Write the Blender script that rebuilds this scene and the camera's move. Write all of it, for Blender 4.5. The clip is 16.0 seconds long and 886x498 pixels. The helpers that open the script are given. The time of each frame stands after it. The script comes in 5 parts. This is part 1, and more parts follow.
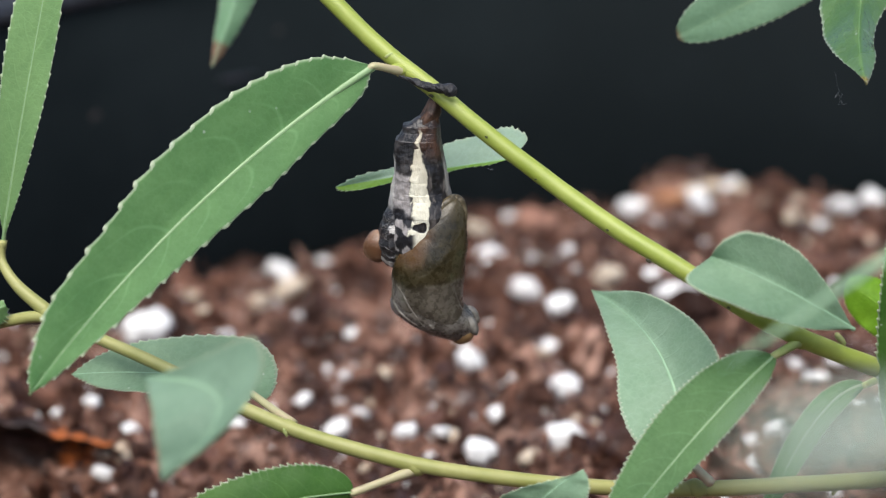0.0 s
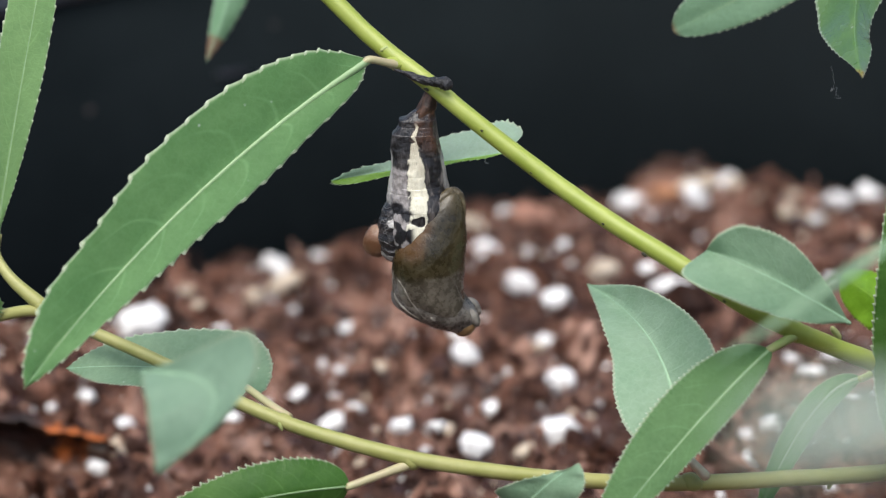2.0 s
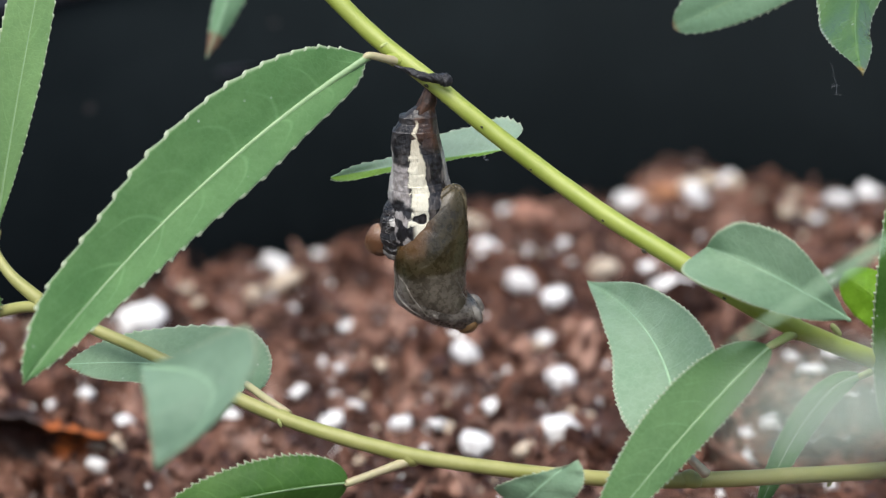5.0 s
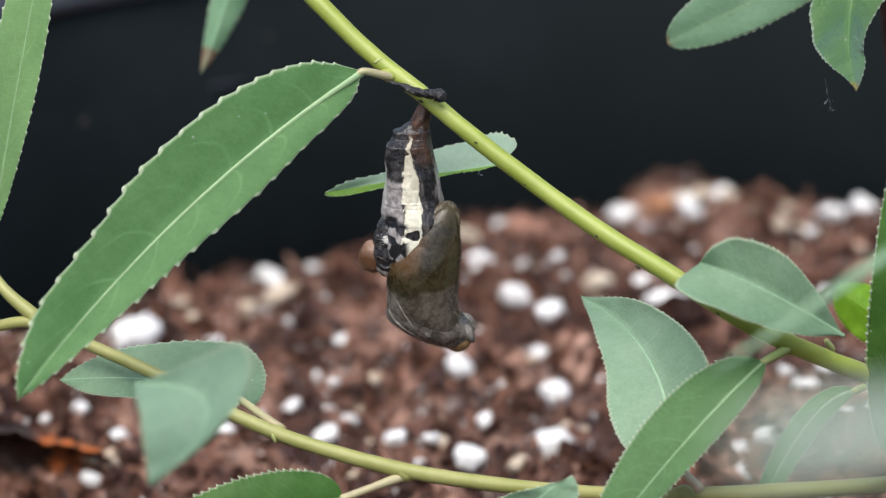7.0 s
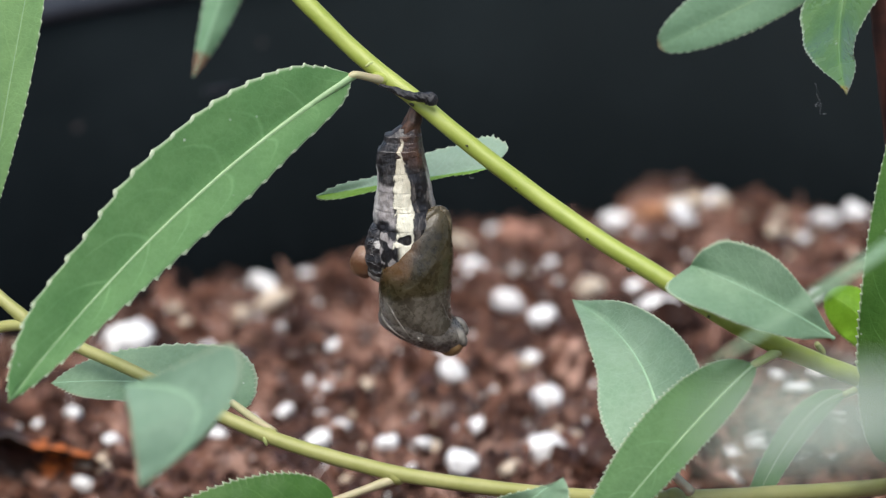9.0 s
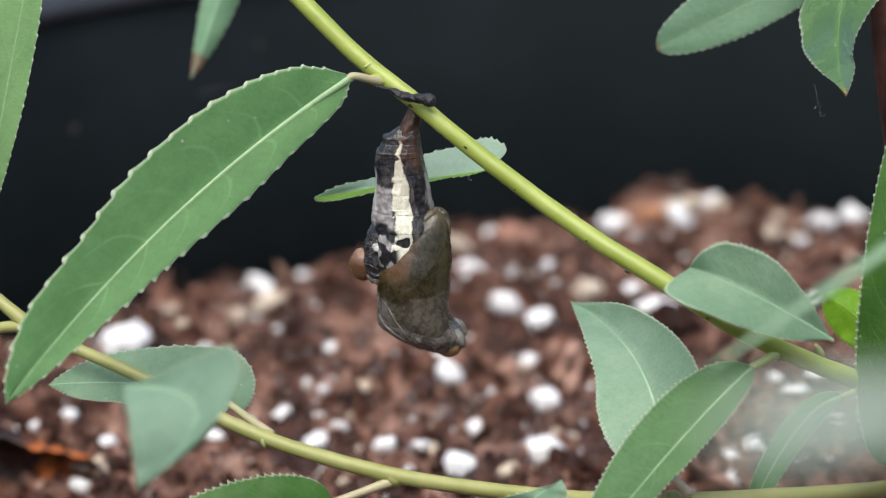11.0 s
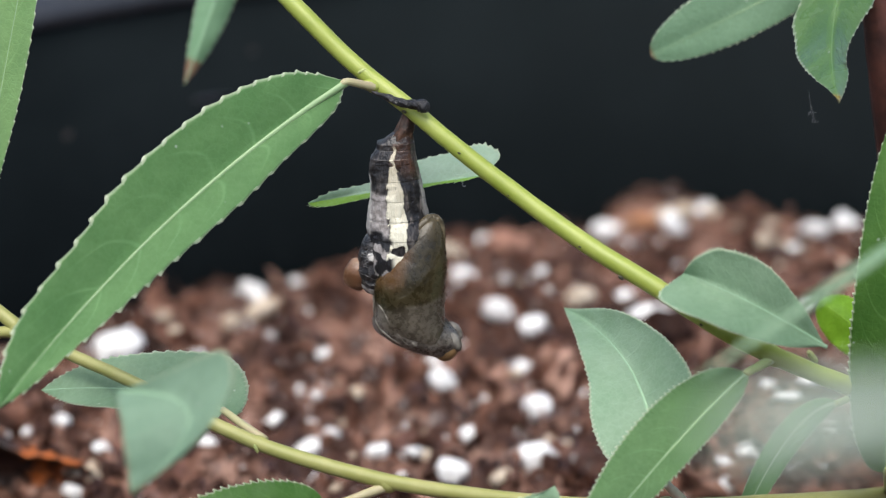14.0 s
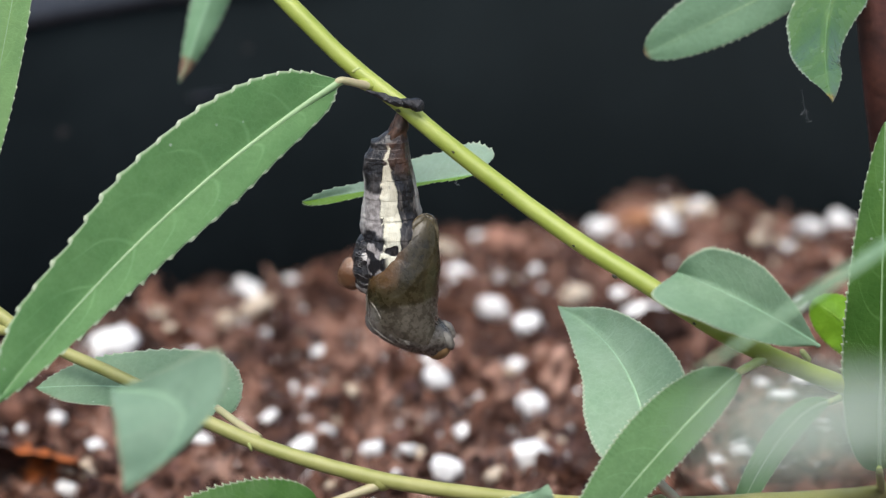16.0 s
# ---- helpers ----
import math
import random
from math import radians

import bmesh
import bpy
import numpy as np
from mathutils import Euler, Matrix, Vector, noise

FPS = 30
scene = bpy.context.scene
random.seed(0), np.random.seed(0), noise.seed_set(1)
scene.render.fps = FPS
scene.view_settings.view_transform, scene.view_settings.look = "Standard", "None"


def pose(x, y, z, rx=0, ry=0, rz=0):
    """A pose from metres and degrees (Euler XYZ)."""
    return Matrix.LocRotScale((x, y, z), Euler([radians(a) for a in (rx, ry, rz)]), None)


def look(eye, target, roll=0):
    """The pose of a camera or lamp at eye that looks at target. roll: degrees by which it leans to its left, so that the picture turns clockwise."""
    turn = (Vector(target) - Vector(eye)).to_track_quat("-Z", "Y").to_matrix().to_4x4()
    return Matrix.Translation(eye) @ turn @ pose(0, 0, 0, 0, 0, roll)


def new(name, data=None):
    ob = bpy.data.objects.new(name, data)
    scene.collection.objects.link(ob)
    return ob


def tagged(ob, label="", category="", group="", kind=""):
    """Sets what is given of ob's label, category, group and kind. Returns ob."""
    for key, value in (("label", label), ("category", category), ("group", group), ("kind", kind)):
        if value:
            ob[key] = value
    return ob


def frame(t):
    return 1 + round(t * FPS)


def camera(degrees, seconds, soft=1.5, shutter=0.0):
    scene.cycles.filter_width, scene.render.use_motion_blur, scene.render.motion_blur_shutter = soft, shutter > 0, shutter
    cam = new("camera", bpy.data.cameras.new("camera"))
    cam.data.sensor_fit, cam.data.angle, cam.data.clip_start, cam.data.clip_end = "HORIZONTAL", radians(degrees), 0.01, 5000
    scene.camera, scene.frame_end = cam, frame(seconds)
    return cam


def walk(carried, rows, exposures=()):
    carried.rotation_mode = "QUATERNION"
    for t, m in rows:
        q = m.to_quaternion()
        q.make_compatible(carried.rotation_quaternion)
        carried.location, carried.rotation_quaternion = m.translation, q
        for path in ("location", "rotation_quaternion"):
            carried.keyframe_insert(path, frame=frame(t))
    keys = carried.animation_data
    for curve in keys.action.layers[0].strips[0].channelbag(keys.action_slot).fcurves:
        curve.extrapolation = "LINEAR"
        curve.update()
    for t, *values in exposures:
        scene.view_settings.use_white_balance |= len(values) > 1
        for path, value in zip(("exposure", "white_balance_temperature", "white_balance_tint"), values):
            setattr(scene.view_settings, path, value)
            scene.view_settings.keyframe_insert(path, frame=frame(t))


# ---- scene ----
from mathutils.bvhtree import BVHTree

cam = camera(22, 16.0, soft=1.25)
cam.data.dof.use_dof = True
cam.data.dof.focus_distance = 0.212
cam.data.dof.aperture_fstop = 24.5

# seconds, metres, degrees: a hand-held camera that drifts and turns slightly
WALK = [
    (0.0, 0.00000, 0.00000, 0.11100, 72.000, 0.000, 0.000),
    (0.5, 0.00001, 0.00030, 0.11116, 71.988, -0.084, -0.050),
    (1.0, -0.00004, 0.00022, 0.11068, 71.948, -0.100, -0.096),
    (1.5, -0.00002, -0.00017, 0.11113, 71.927, -0.110, -0.102),
    (2.0, -0.00001, 0.00015, 0.11071, 71.905, -0.030, -0.116),
    (2.5, 0.00008, -0.00006, 0.11082, 71.915, -0.086, -0.064),
    (3.0, 0.00007, -0.00005, 0.11080, 71.896, -0.071, -0.051),
    (3.5, 0.00013, 0.00010, 0.11068, 71.920, -0.053, -0.048),
    (4.0, 0.00005, 0.00015, 0.11046, 71.917, -0.083, -0.040),
    (6.5, 0.00019, 0.00043, 0.11013, 72.108, -0.137, -0.146),
    (7.0, 0.00012, 0.00021, 0.11073, 72.195, -0.142, -0.205),
    (7.5, 0.00034, 0.00039, 0.11017, 72.249, -0.196, -0.210),
    (8.0, 0.00033, -0.00017, 0.11039, 72.344, -0.202, -0.265),
    (8.5, 0.00040, -0.00017, 0.11030, 72.366, -0.136, -0.317),
    (9.0, 0.00054, -0.00022, 0.11021, 72.444, -0.180, -0.307),
    (11.5, 0.00025, 0.00012, 0.10998, 72.565, -0.285, -0.421),
    (12.0, 0.00028, -0.00022, 0.11013, 72.648, -0.275, -0.476),
    (12.5, 0.00035, 0.00017, 0.11011, 72.672, -0.278, -0.522),
    (13.0, 0.00026, -0.00011, 0.11007, 72.719, -0.308, -0.556),
    (13.5, 0.00018, -0.00010, 0.11039, 72.724, -0.369, -0.564),
    (14.0, 0.00017, 0.00007, 0.10976, 72.727, -0.421, -0.550),
    (14.5, 0.00006, -0.00010, 0.11027, 72.712, -0.489, -0.596),
    (15.0, 0.00014, -0.00005, 0.11003, 72.652, -0.521, -0.633),
    (15.5, 0.00032, -0.00030, 0.11009, 72.686, -0.585, -0.603),
    (16.0, 0.00037, -0.00023, 0.11007, 72.637, -0.523, -0.619),
]
walk(cam, [(t, pose(x, y, z, rx, ry, rz)) for t, x, y, z, rx, ry, rz in WALK], [(0, 0.34, 6170, 9), (16, 0.34, 6170, 9)])

# ---- light: a bright overcast sky ----
SUN_TILT, SUN_TURN = 65.0, 200.0
world = bpy.data.worlds.new("sky")
scene.world = world
world.use_nodes = True
wn = world.node_tree
sky = wn.nodes.new("ShaderNodeTexSky")
sky.sky_type = 'NISHITA'
sky.sun_disc = False
sky.sun_elevation = radians(SUN_TILT)
sky.sun_rotation = radians(SUN_TURN)
sky.air_density, sky.dust_density, sky.ozone_density = 1.0, 4.0, 1.0
wn.links.new(sky.outputs[0], wn.nodes["Background"].inputs[0])
wn.nodes["Background"].inputs[1].default_value = 0.15
sun_data = bpy.data.lights.new("sun", 'SUN')
sun_data.energy, sun_data.angle, sun_data.color = 3.0, radians(60), (1.0, 0.95, 0.87)
sun = new("sun", sun_data)
el, az = radians(SUN_TILT), radians(SUN_TURN)
sun.matrix_world = look((0, 0, 0), (-math.cos(el) * math.sin(az), -math.cos(el) * math.cos(az), -math.sin(el)))
sun.location = (0.3, 0.5, 1.5)

MM = 0.001
FACE = Vector((0, -0.951, 0.309))
SOIL_X, SOIL_Y, POT_R = 60.0, 240.0, 150.0     # the pot's middle and inner radius, mm


# ---- materials ----
class Nodes:
    """A short way to wire a material's nodes."""

    def __init__(self, name):
        self.mat = bpy.data.materials.new(name)
        self.mat.use_nodes = True
        self.tree = self.mat.node_tree
        self.bsdf = self.tree.nodes["Principled BSDF"]
        self.out = self.tree.nodes["Material Output"]

    def add(self, kind):
        return self.tree.nodes.new(kind)

    def link(self, a, b):
        self.tree.links.new(a, b)

    def put(self, value, socket):
        if isinstance(value, bpy.types.NodeSocket):
            self.link(value, socket)
        else:
            socket.default_value = value

    def math(self, op, a, b=0.0, c=0.0):
        n = self.add("ShaderNodeMath")
        n.operation = op
        for i, v in enumerate((a, b, c)):
            self.put(v, n.inputs[i])
        return n.outputs[0]

    def mix(self, f, a, b):
        n = self.add("ShaderNodeMix")
        n.data_type = 'RGBA'
        self.put(f, n.inputs[0])
        self.put(a if not isinstance(a, tuple) else (*a, 1), n.inputs[6])
        self.put(b if not isinstance(b, tuple) else (*b, 1), n.inputs[7])
        return n.outputs[2]

    def noise(self, scale, detail=3.0, rough=0.55, vector=None, distortion=0.0):
        n = self.add("ShaderNodeTexNoise")
        n.inputs["Scale"].default_value = scale
        n.inputs["Detail"].default_value = detail
        n.inputs["Roughness"].default_value = rough
        n.inputs["Distortion"].default_value = distortion
        self.link(vector or self.coord(), n.inputs["Vector"])
        return n.outputs[0]

    def coord(self, kind="Object"):
        return self.add("ShaderNodeTexCoord").outputs[kind]

    def step(self, v, lo, hi, a=0.0, b=1.0):
        n = self.add("ShaderNodeMapRange")
        n.interpolation_type = 'SMOOTHSTEP'
        self.put(v, n.inputs[0])
        for i, x in enumerate((lo, hi, a, b)):
            self.put(x, n.inputs[i + 1])
        return n.outputs[0]

    def bump(self, height, strength, distance=0.001):
        n = self.add("ShaderNodeBump")
        n.inputs["Strength"].default_value = strength
        n.inputs["Distance"].default_value = distance
        self.link(height, n.inputs["Height"])
        self.link(n.outputs[0], self.bsdf.inputs["Normal"])
        return n.outputs[0]

    def set(self, **values):
        for k, v in values.items():
            self.put(v if not isinstance(v, tuple) else (*v, 1), self.bsdf.inputs[k.replace("_", " ")])
        return self.mat


def leaf_material(name, dark, light, rough=0.5, sheen=0.25, veins=0.16, margin=(0.62, 0.66, 0.5), through_it=0.3, tip=None, tip_from=0.975,
                  half=None, crinkle=0.0, coat=0.0, gland=(0.72, 0.74, 0.58)):
    """A leaf blade: side veins, pale margin, faint blotches; some daylight passes through it. half: a brighter colour
    for the left half, with its backlit glow painted in.
    """
    n = Nodes(name)
    uv = n.add("ShaderNodeSeparateXYZ")
    n.link(n.coord("UV"), uv.inputs[0])
    s, u = uv.outputs[0], n.math('ABSOLUTE', n.math('MULTIPLY_ADD', uv.outputs[1], 2.0, -1.0))
    blotch = n.noise(160.0, 4.0, 0.6)
    fine = n.noise(2200.0, 2.0, 0.6)
    col = n.mix(n.step(n.math('MULTIPLY_ADD', fine, 0.25, n.math('MULTIPLY', blotch, 0.85)), 0.3, 0.8), dark, light)
    # left half recoloured: daylight glowing through it is put into the colour
    if half:
        col = n.mix(n.step(uv.outputs[1], 0.49, 0.52), col, half)
    wob = n.math('MULTIPLY_ADD', n.noise(140.0, 2.0), 0.05, s)
    bow = n.math('MULTIPLY_ADD', n.math('POWER', u, 2.6), 0.14, n.math('MULTIPLY', u, 0.05))
    run = n.math('FRACT', n.math('MULTIPLY', n.math('SUBTRACT', wob, bow), 9.0))
    vein = n.step(n.math('ABSOLUTE', n.math('SUBTRACT', run, 0.5)), 0.0, 0.07, 1.0, 0.0)
    vein = n.math('MULTIPLY', vein, n.step(n.noise(300.0, 2.0), 0.35, 0.6, 0.35, 1.0))
    vein = n.math('MULTIPLY', vein, n.step(u, 0.45, 0.95, 1.0, 0.0))
    pale = tuple(min(1.0, c * 1.4 + 0.02) for c in light)
    col = n.mix(n.math('MULTIPLY', vein, veins), col, pale)
    col = n.mix(n.step(u, 0.95, 1.0, 0.0, 0.5), col, margin)
    col = n.mix(n.step(u, 1.04, 1.2, 0.0, 0.8), col, gland)
    if tip:
        col = n.mix(n.step(n.math('MULTIPLY_ADD', blotch, 0.06, s), tip_from, tip_from + 0.03), col, tip)
    net = n.add("ShaderNodeTexVoronoi")
    net.feature = 'DISTANCE_TO_EDGE'
    net.inputs["Scale"].default_value = 1400.0
    n.link(n.coord(), net.inputs["Vector"])
    mesh_vein = n.step(net.outputs["Distance"], 0.0, 0.12, 1.0, 0.0)
    col = n.mix(n.math('MULTIPLY', mesh_vein, 0.09), col, pale)
    cells = n.add("ShaderNodeTexVoronoi")
    cells.inputs["Scale"].default_value = 650.0
    n.link(n.coord(), cells.inputs["Vector"])
    pad = n.step(cells.outputs["Distance"], 0.15, 0.75, 1.0, 0.0)
    col = n.mix(n.math('MULTIPLY', n.step(pad, 0.0, 0.55, 1.0, 0.0), 0.10), col, tuple(c * 0.7 for c in dark))
    spots = n.add("ShaderNodeTexVoronoi")
    spots.inputs["Scale"].default_value = 520.0
    n.link(n.coord(), spots.inputs["Vector"])
    dust = n.math('MULTIPLY', n.step(spots.outputs["Distance"], 0.05, 0.09, 1.0, 0.0), n.step(n.noise(210.0, 2.0), 0.52, 0.6, 0.0, 0.45))
    col = n.mix(dust, col, (0.6, 0.62, 0.55))
    h = n.math('ADD', n.math('MULTIPLY', vein, -0.22), n.math('ADD', n.math('MULTIPLY', fine, 0.45), blotch))
    h = n.math('MULTIPLY_ADD', pad, 0.20, n.math('MULTIPLY_ADD', mesh_vein, -0.08, h))
    if crinkle:
        h = n.math('MULTIPLY_ADD', n.noise(230.0, 1.0, 0.4), crinkle, h)
    nor = n.bump(h, 0.26 if not coat else 0.32, 0.0004)
    if coat:
        n.link(nor, n.bsdf.inputs["Coat Normal"])
    n.set(Base_Color=col, Roughness=n.step(blotch, 0.3, 0.7, rough - 0.09, rough + 0.07), Specular_IOR_Level=sheen, Coat_Weight=coat, Coat_Roughness=0.2)
    tr = n.add("ShaderNodeBsdfTranslucent")
    n.link(n.mix(0.35, col, (0.35, 0.5, 0.04)), tr.inputs[0])
    n.link(nor, tr.inputs[1])
    m = n.add("ShaderNodeMixShader")
    m.inputs[0].default_value = through_it
    n.link(n.bsdf.outputs[0], m.inputs[1])
    n.link(tr.outputs[0], m.inputs[2])
    n.link(m.outputs[0], n.out.inputs[0])
    return n.mat


def plain_material(name, a, b, scale, rough, spec=0.5, bump=0.3, depth=0.0003, metal=0.0, fine=6.0, lo=0.35, hi=0.7):
    n = Nodes(name)
    big = n.noise(scale, 4.0)
    small = n.noise(scale * fine, 3.0)
    v = n.math('ADD', n.math('MULTIPLY', big, 0.65), n.math('MULTIPLY', small, 0.35))
    n.bump(v, bump, depth)
    return n.set(Base_Color=n.mix(n.step(v, lo, hi), a, b), Roughness=n.step(small, 0.2, 0.8, max(0.05, rough - 0.08), rough + 0.08),
                 Specular_IOR_Level=spec, Metallic=metal)


def soil_material(name, vary=None):
    n = Nodes(name)
    big, small = n.noise(220.0, 4.0, 0.65), n.noise(1500.0, 3.0, 0.6)
    v = n.math('ADD', n.math('MULTIPLY', big, 0.6), n.math('MULTIPLY', small, 0.4))
    v = n.math('ADD', n.math('MULTIPLY', v, 0.45), n.math('MULTIPLY', n.noise(95.0, 3.0, 0.55), 0.55))
    if vary == "island":
        v = n.math('ADD', n.math('MULTIPLY', v, 0.88), n.math('MULTIPLY', n.add("ShaderNodeNewGeometry").outputs["Random Per Island"], 0.12))
    if vary == "object":
        v = n.math('ADD', n.math('MULTIPLY', v, 0.88), n.math('MULTIPLY', n.add("ShaderNodeObjectInfo").outputs["Random"], 0.12))
    ramp = n.add("ShaderNodeValToRGB")
    n.link(n.math('MULTIPLY_ADD', n.math('SUBTRACT', v, 0.5), 1.75, 0.475), ramp.inputs[0])
    e = ramp.color_ramp.elements
    e[0].position, e[0].color = 0.36, (0.026, 0.0105, 0.0065, 1)
    e[1].position, e[1].color = 0.68, (0.43, 0.262, 0.198, 1)
    mid = e.new(0.5)
    mid.color = (0.165, 0.075, 0.048, 1)
    # bare soil between the pieces is darkened: crevice shade put into its colour
    if not vary:
        for q in e:
            q.color = tuple(c * 0.75 for c in q.color[:3]) + (1,)
    # random dark patches: the shade of the soil's hollows put into the colour
    hollow_shade = n.step(n.math('MULTIPLY_ADD', small, 0.25, n.math('MULTIPLY', n.noise(105.0, 3.0, 0.6), 0.85)), 0.44, 0.63)
    n.bump(v, 1.0, 0.0012)
    return n.set(Base_Color=n.mix(hollow_shade, (0.034, 0.0135, 0.0080), ramp.outputs[0]), Roughness=n.step(n.noise(420.0, 2.0, 0.6), 0.36, 0.48, 0.18, 0.72), Specular_IOR_Level=n.step(n.noise(420.0, 2.0, 0.6), 0.36, 0.48, 0.6, 0.25))


def perlite_material():
    """White puffed grains, each soiled in its own way."""
    n = Nodes("perlite")
    info = n.add("ShaderNodeObjectInfo")
    shift = n.add("ShaderNodeVectorMath")
    n.link(n.coord(), shift.inputs[0])
    n.link(info.outputs["Location"], shift.inputs[1])
    big, small = n.noise(0.9, 3.0, 0.6, shift.outputs[0]), n.noise(4.5, 3.0, 0.6, shift.outputs[0])
    col = n.mix(small, (0.63, 0.62, 0.60), (0.84, 0.84, 0.83))
    soiled = n.math('MULTIPLY', n.step(n.math('MULTIPLY_ADD', small, 0.3, n.math('MULTIPLY_ADD', info.outputs["Random"], 0.22, n.math('MULTIPLY', big, 0.7))), 0.60, 0.78), 0.7)
    n.bump(small, 0.7, 0.0006)
    return n.set(Base_Color=n.mix(soiled, col, (0.36, 0.25, 0.18)), Roughness=0.78, Specular_IOR_Level=0.3)


LEAF_GREEN = leaf_material("leaf_green", (0.076, 0.182, 0.058), (0.132, 0.258, 0.096), veins=0.42, sheen=0.16)
LEAF_QUILTED = leaf_material("leaf_quilted", (0.064, 0.146, 0.048), (0.118, 0.222, 0.086), veins=0.3, sheen=0.14, rough=0.5, crinkle=0.7, gland=(0.85, 0.87, 0.75))
LEAF_FRESH = leaf_material("leaf_fresh", (0.145, 0.27, 0.098), (0.20, 0.34, 0.13))
LEAF_PALE = leaf_material("leaf_pale", (0.152, 0.262, 0.152), (0.232, 0.345, 0.222), veins=0.1)
LEAF_PALE_TIP = leaf_material("leaf_pale_brown_tip", (0.125, 0.23, 0.13), (0.18, 0.30, 0.18), veins=0.1, tip=(0.16, 0.07, 0.035), tip_from=0.995)
LEAF_BLUISH = leaf_material("leaf_bluish", (0.15, 0.25, 0.165), (0.215, 0.325, 0.225), veins=0.1, margin=(0.42, 0.33, 0.21))
LEAF_SILVER = leaf_material("leaf_silver_green", (0.20, 0.325, 0.205), (0.29, 0.415, 0.285), veins=0.1)
LEAF_WHITISH = leaf_material("leaf_whitish_underside", (0.46, 0.54, 0.45), (0.58, 0.66, 0.56), veins=0.1)
LEAF_PALE_DRY = leaf_material("leaf_pale_dry_tip", (0.15, 0.28, 0.15), (0.21, 0.36, 0.21), veins=0.1, tip=(0.20, 0.11, 0.07), tip_from=0.86)
LEAF_GLAUCOUS = leaf_material("leaf_glaucous", (0.30, 0.43, 0.33), (0.40, 0.53, 0.43), veins=0.1, half=(0.24, 0.42, 0.06), through_it=0.5)
LEAF_DEEP = leaf_material("leaf_deep", (0.04, 0.115, 0.017), (0.075, 0.17, 0.03), veins=0.5)
LEAF_GLOSSY = leaf_material("leaf_glossy", (0.062, 0.145, 0.026), (0.120, 0.225, 0.056), rough=0.28, sheen=0.8, veins=0.1, tip=(0.30, 0.21, 0.03), tip_from=0.955, crinkle=1.5, coat=1.0)
LEAF_YELLOW = leaf_material("leaf_yellow_green", (0.17, 0.36, 0.02), (0.26, 0.48, 0.03), veins=0.15, through_it=0.45, margin=(0.3, 0.5, 0.05))
RIB = plain_material("midrib", (0.19, 0.30, 0.13), (0.25, 0.37, 0.18), 300.0, 0.45)
RIB_DEEP = plain_material("midrib_deep", (0.085, 0.175, 0.042), (0.130, 0.230, 0.070), 300.0, 0.35)
RIB_PALE = plain_material("midrib_pale", (0.24, 0.39, 0.23), (0.30, 0.46, 0.28), 300.0, 0.45)
PETIOLE = plain_material("petiole", (0.28, 0.36, 0.10), (0.38, 0.36, 0.16), 250.0, 0.42)
PETIOLE_PINK = plain_material("petiole_pink", (0.36, 0.30, 0.18), (0.38, 0.38, 0.19), 250.0, 0.42)
PETIOLE_PALE = plain_material("petiole_pale", (0.55, 0.55, 0.36), (0.68, 0.66, 0.48), 250.0, 0.4)
BARK_GREEN = plain_material("young_bark", (0.215, 0.268, 0.034), (0.305, 0.348, 0.070), 90.0, 0.42, 0.45, 0.25, 0.0002)
BARK_OLIVE = plain_material("olive_bark", (0.245, 0.255, 0.070), (0.345, 0.33, 0.125), 90.0, 0.44, 0.42, 0.25, 0.0002)
BARK_BROWN = plain_material("brown_bark", (0.035, 0.012, 0.009), (0.11, 0.038, 0.026), 180.0, 0.55, 0.4, 0.6, 0.0005)
POT_BLACK = plain_material("black_plastic", (0.0054, 0.0077, 0.0085), (0.0084, 0.0115, 0.0126), 30.0, 0.7, 0.04, 0.05, 0.0004)
# greyer plastic: the rim's sky sheen put into the colour; also for the scuff
POT_RIM = plain_material("sheen_scuff_plastic", (0.020, 0.022, 0.027), (0.040, 0.043, 0.050), 60.0, 0.42, 0.35, 0.1, 0.0004)
POT_MARK = plain_material("dried_splash", (0.028, 0.023, 0.021), (0.055, 0.043, 0.038), 400.0, 0.8)
PERLITE = perlite_material()
PERLITE_CREAM = plain_material("stained_perlite", (0.42, 0.33, 0.24), (0.66, 0.58, 0.46), 300.0, 0.8, 0.3, 0.7, 0.0006)
BARK_CHIP = plain_material("bark_chip", (0.26, 0.13, 0.09), (0.40, 0.22, 0.16), 200.0, 0.8, 0.3, 0.7, 0.0006)
BARK_CHIP_ORANGE = plain_material("orange_bark_chip", (0.30, 0.13, 0.06), (0.46, 0.24, 0.13), 200.0, 0.8, 0.3, 0.7, 0.0006)
SOIL = soil_material("soil")
CRUMBS = soil_material("soil_crumbs", "island")
CLODS = soil_material("soil_clods", "object")
CONCRETE = plain_material("concrete", (0.33, 0.33, 0.33), (0.46, 0.46, 0.46), 8.0, 0.85, 0.3, 0.4, 0.002)
SILK = plain_material("silk", (0.32, 0.32, 0.33), (0.5, 0.5, 0.5), 400.0, 0.4)
SKIN_BLACK = plain_material("shrivelled_skin", (0.004, 0.004, 0.005), (0.020, 0.019, 0.021), 900.0, 0.38, 0.5, 0.9, 0.0006)
SPECK = plain_material("bark_speck", (0.02, 0.02, 0.008), (0.05, 0.045, 0.02), 900.0, 0.7)


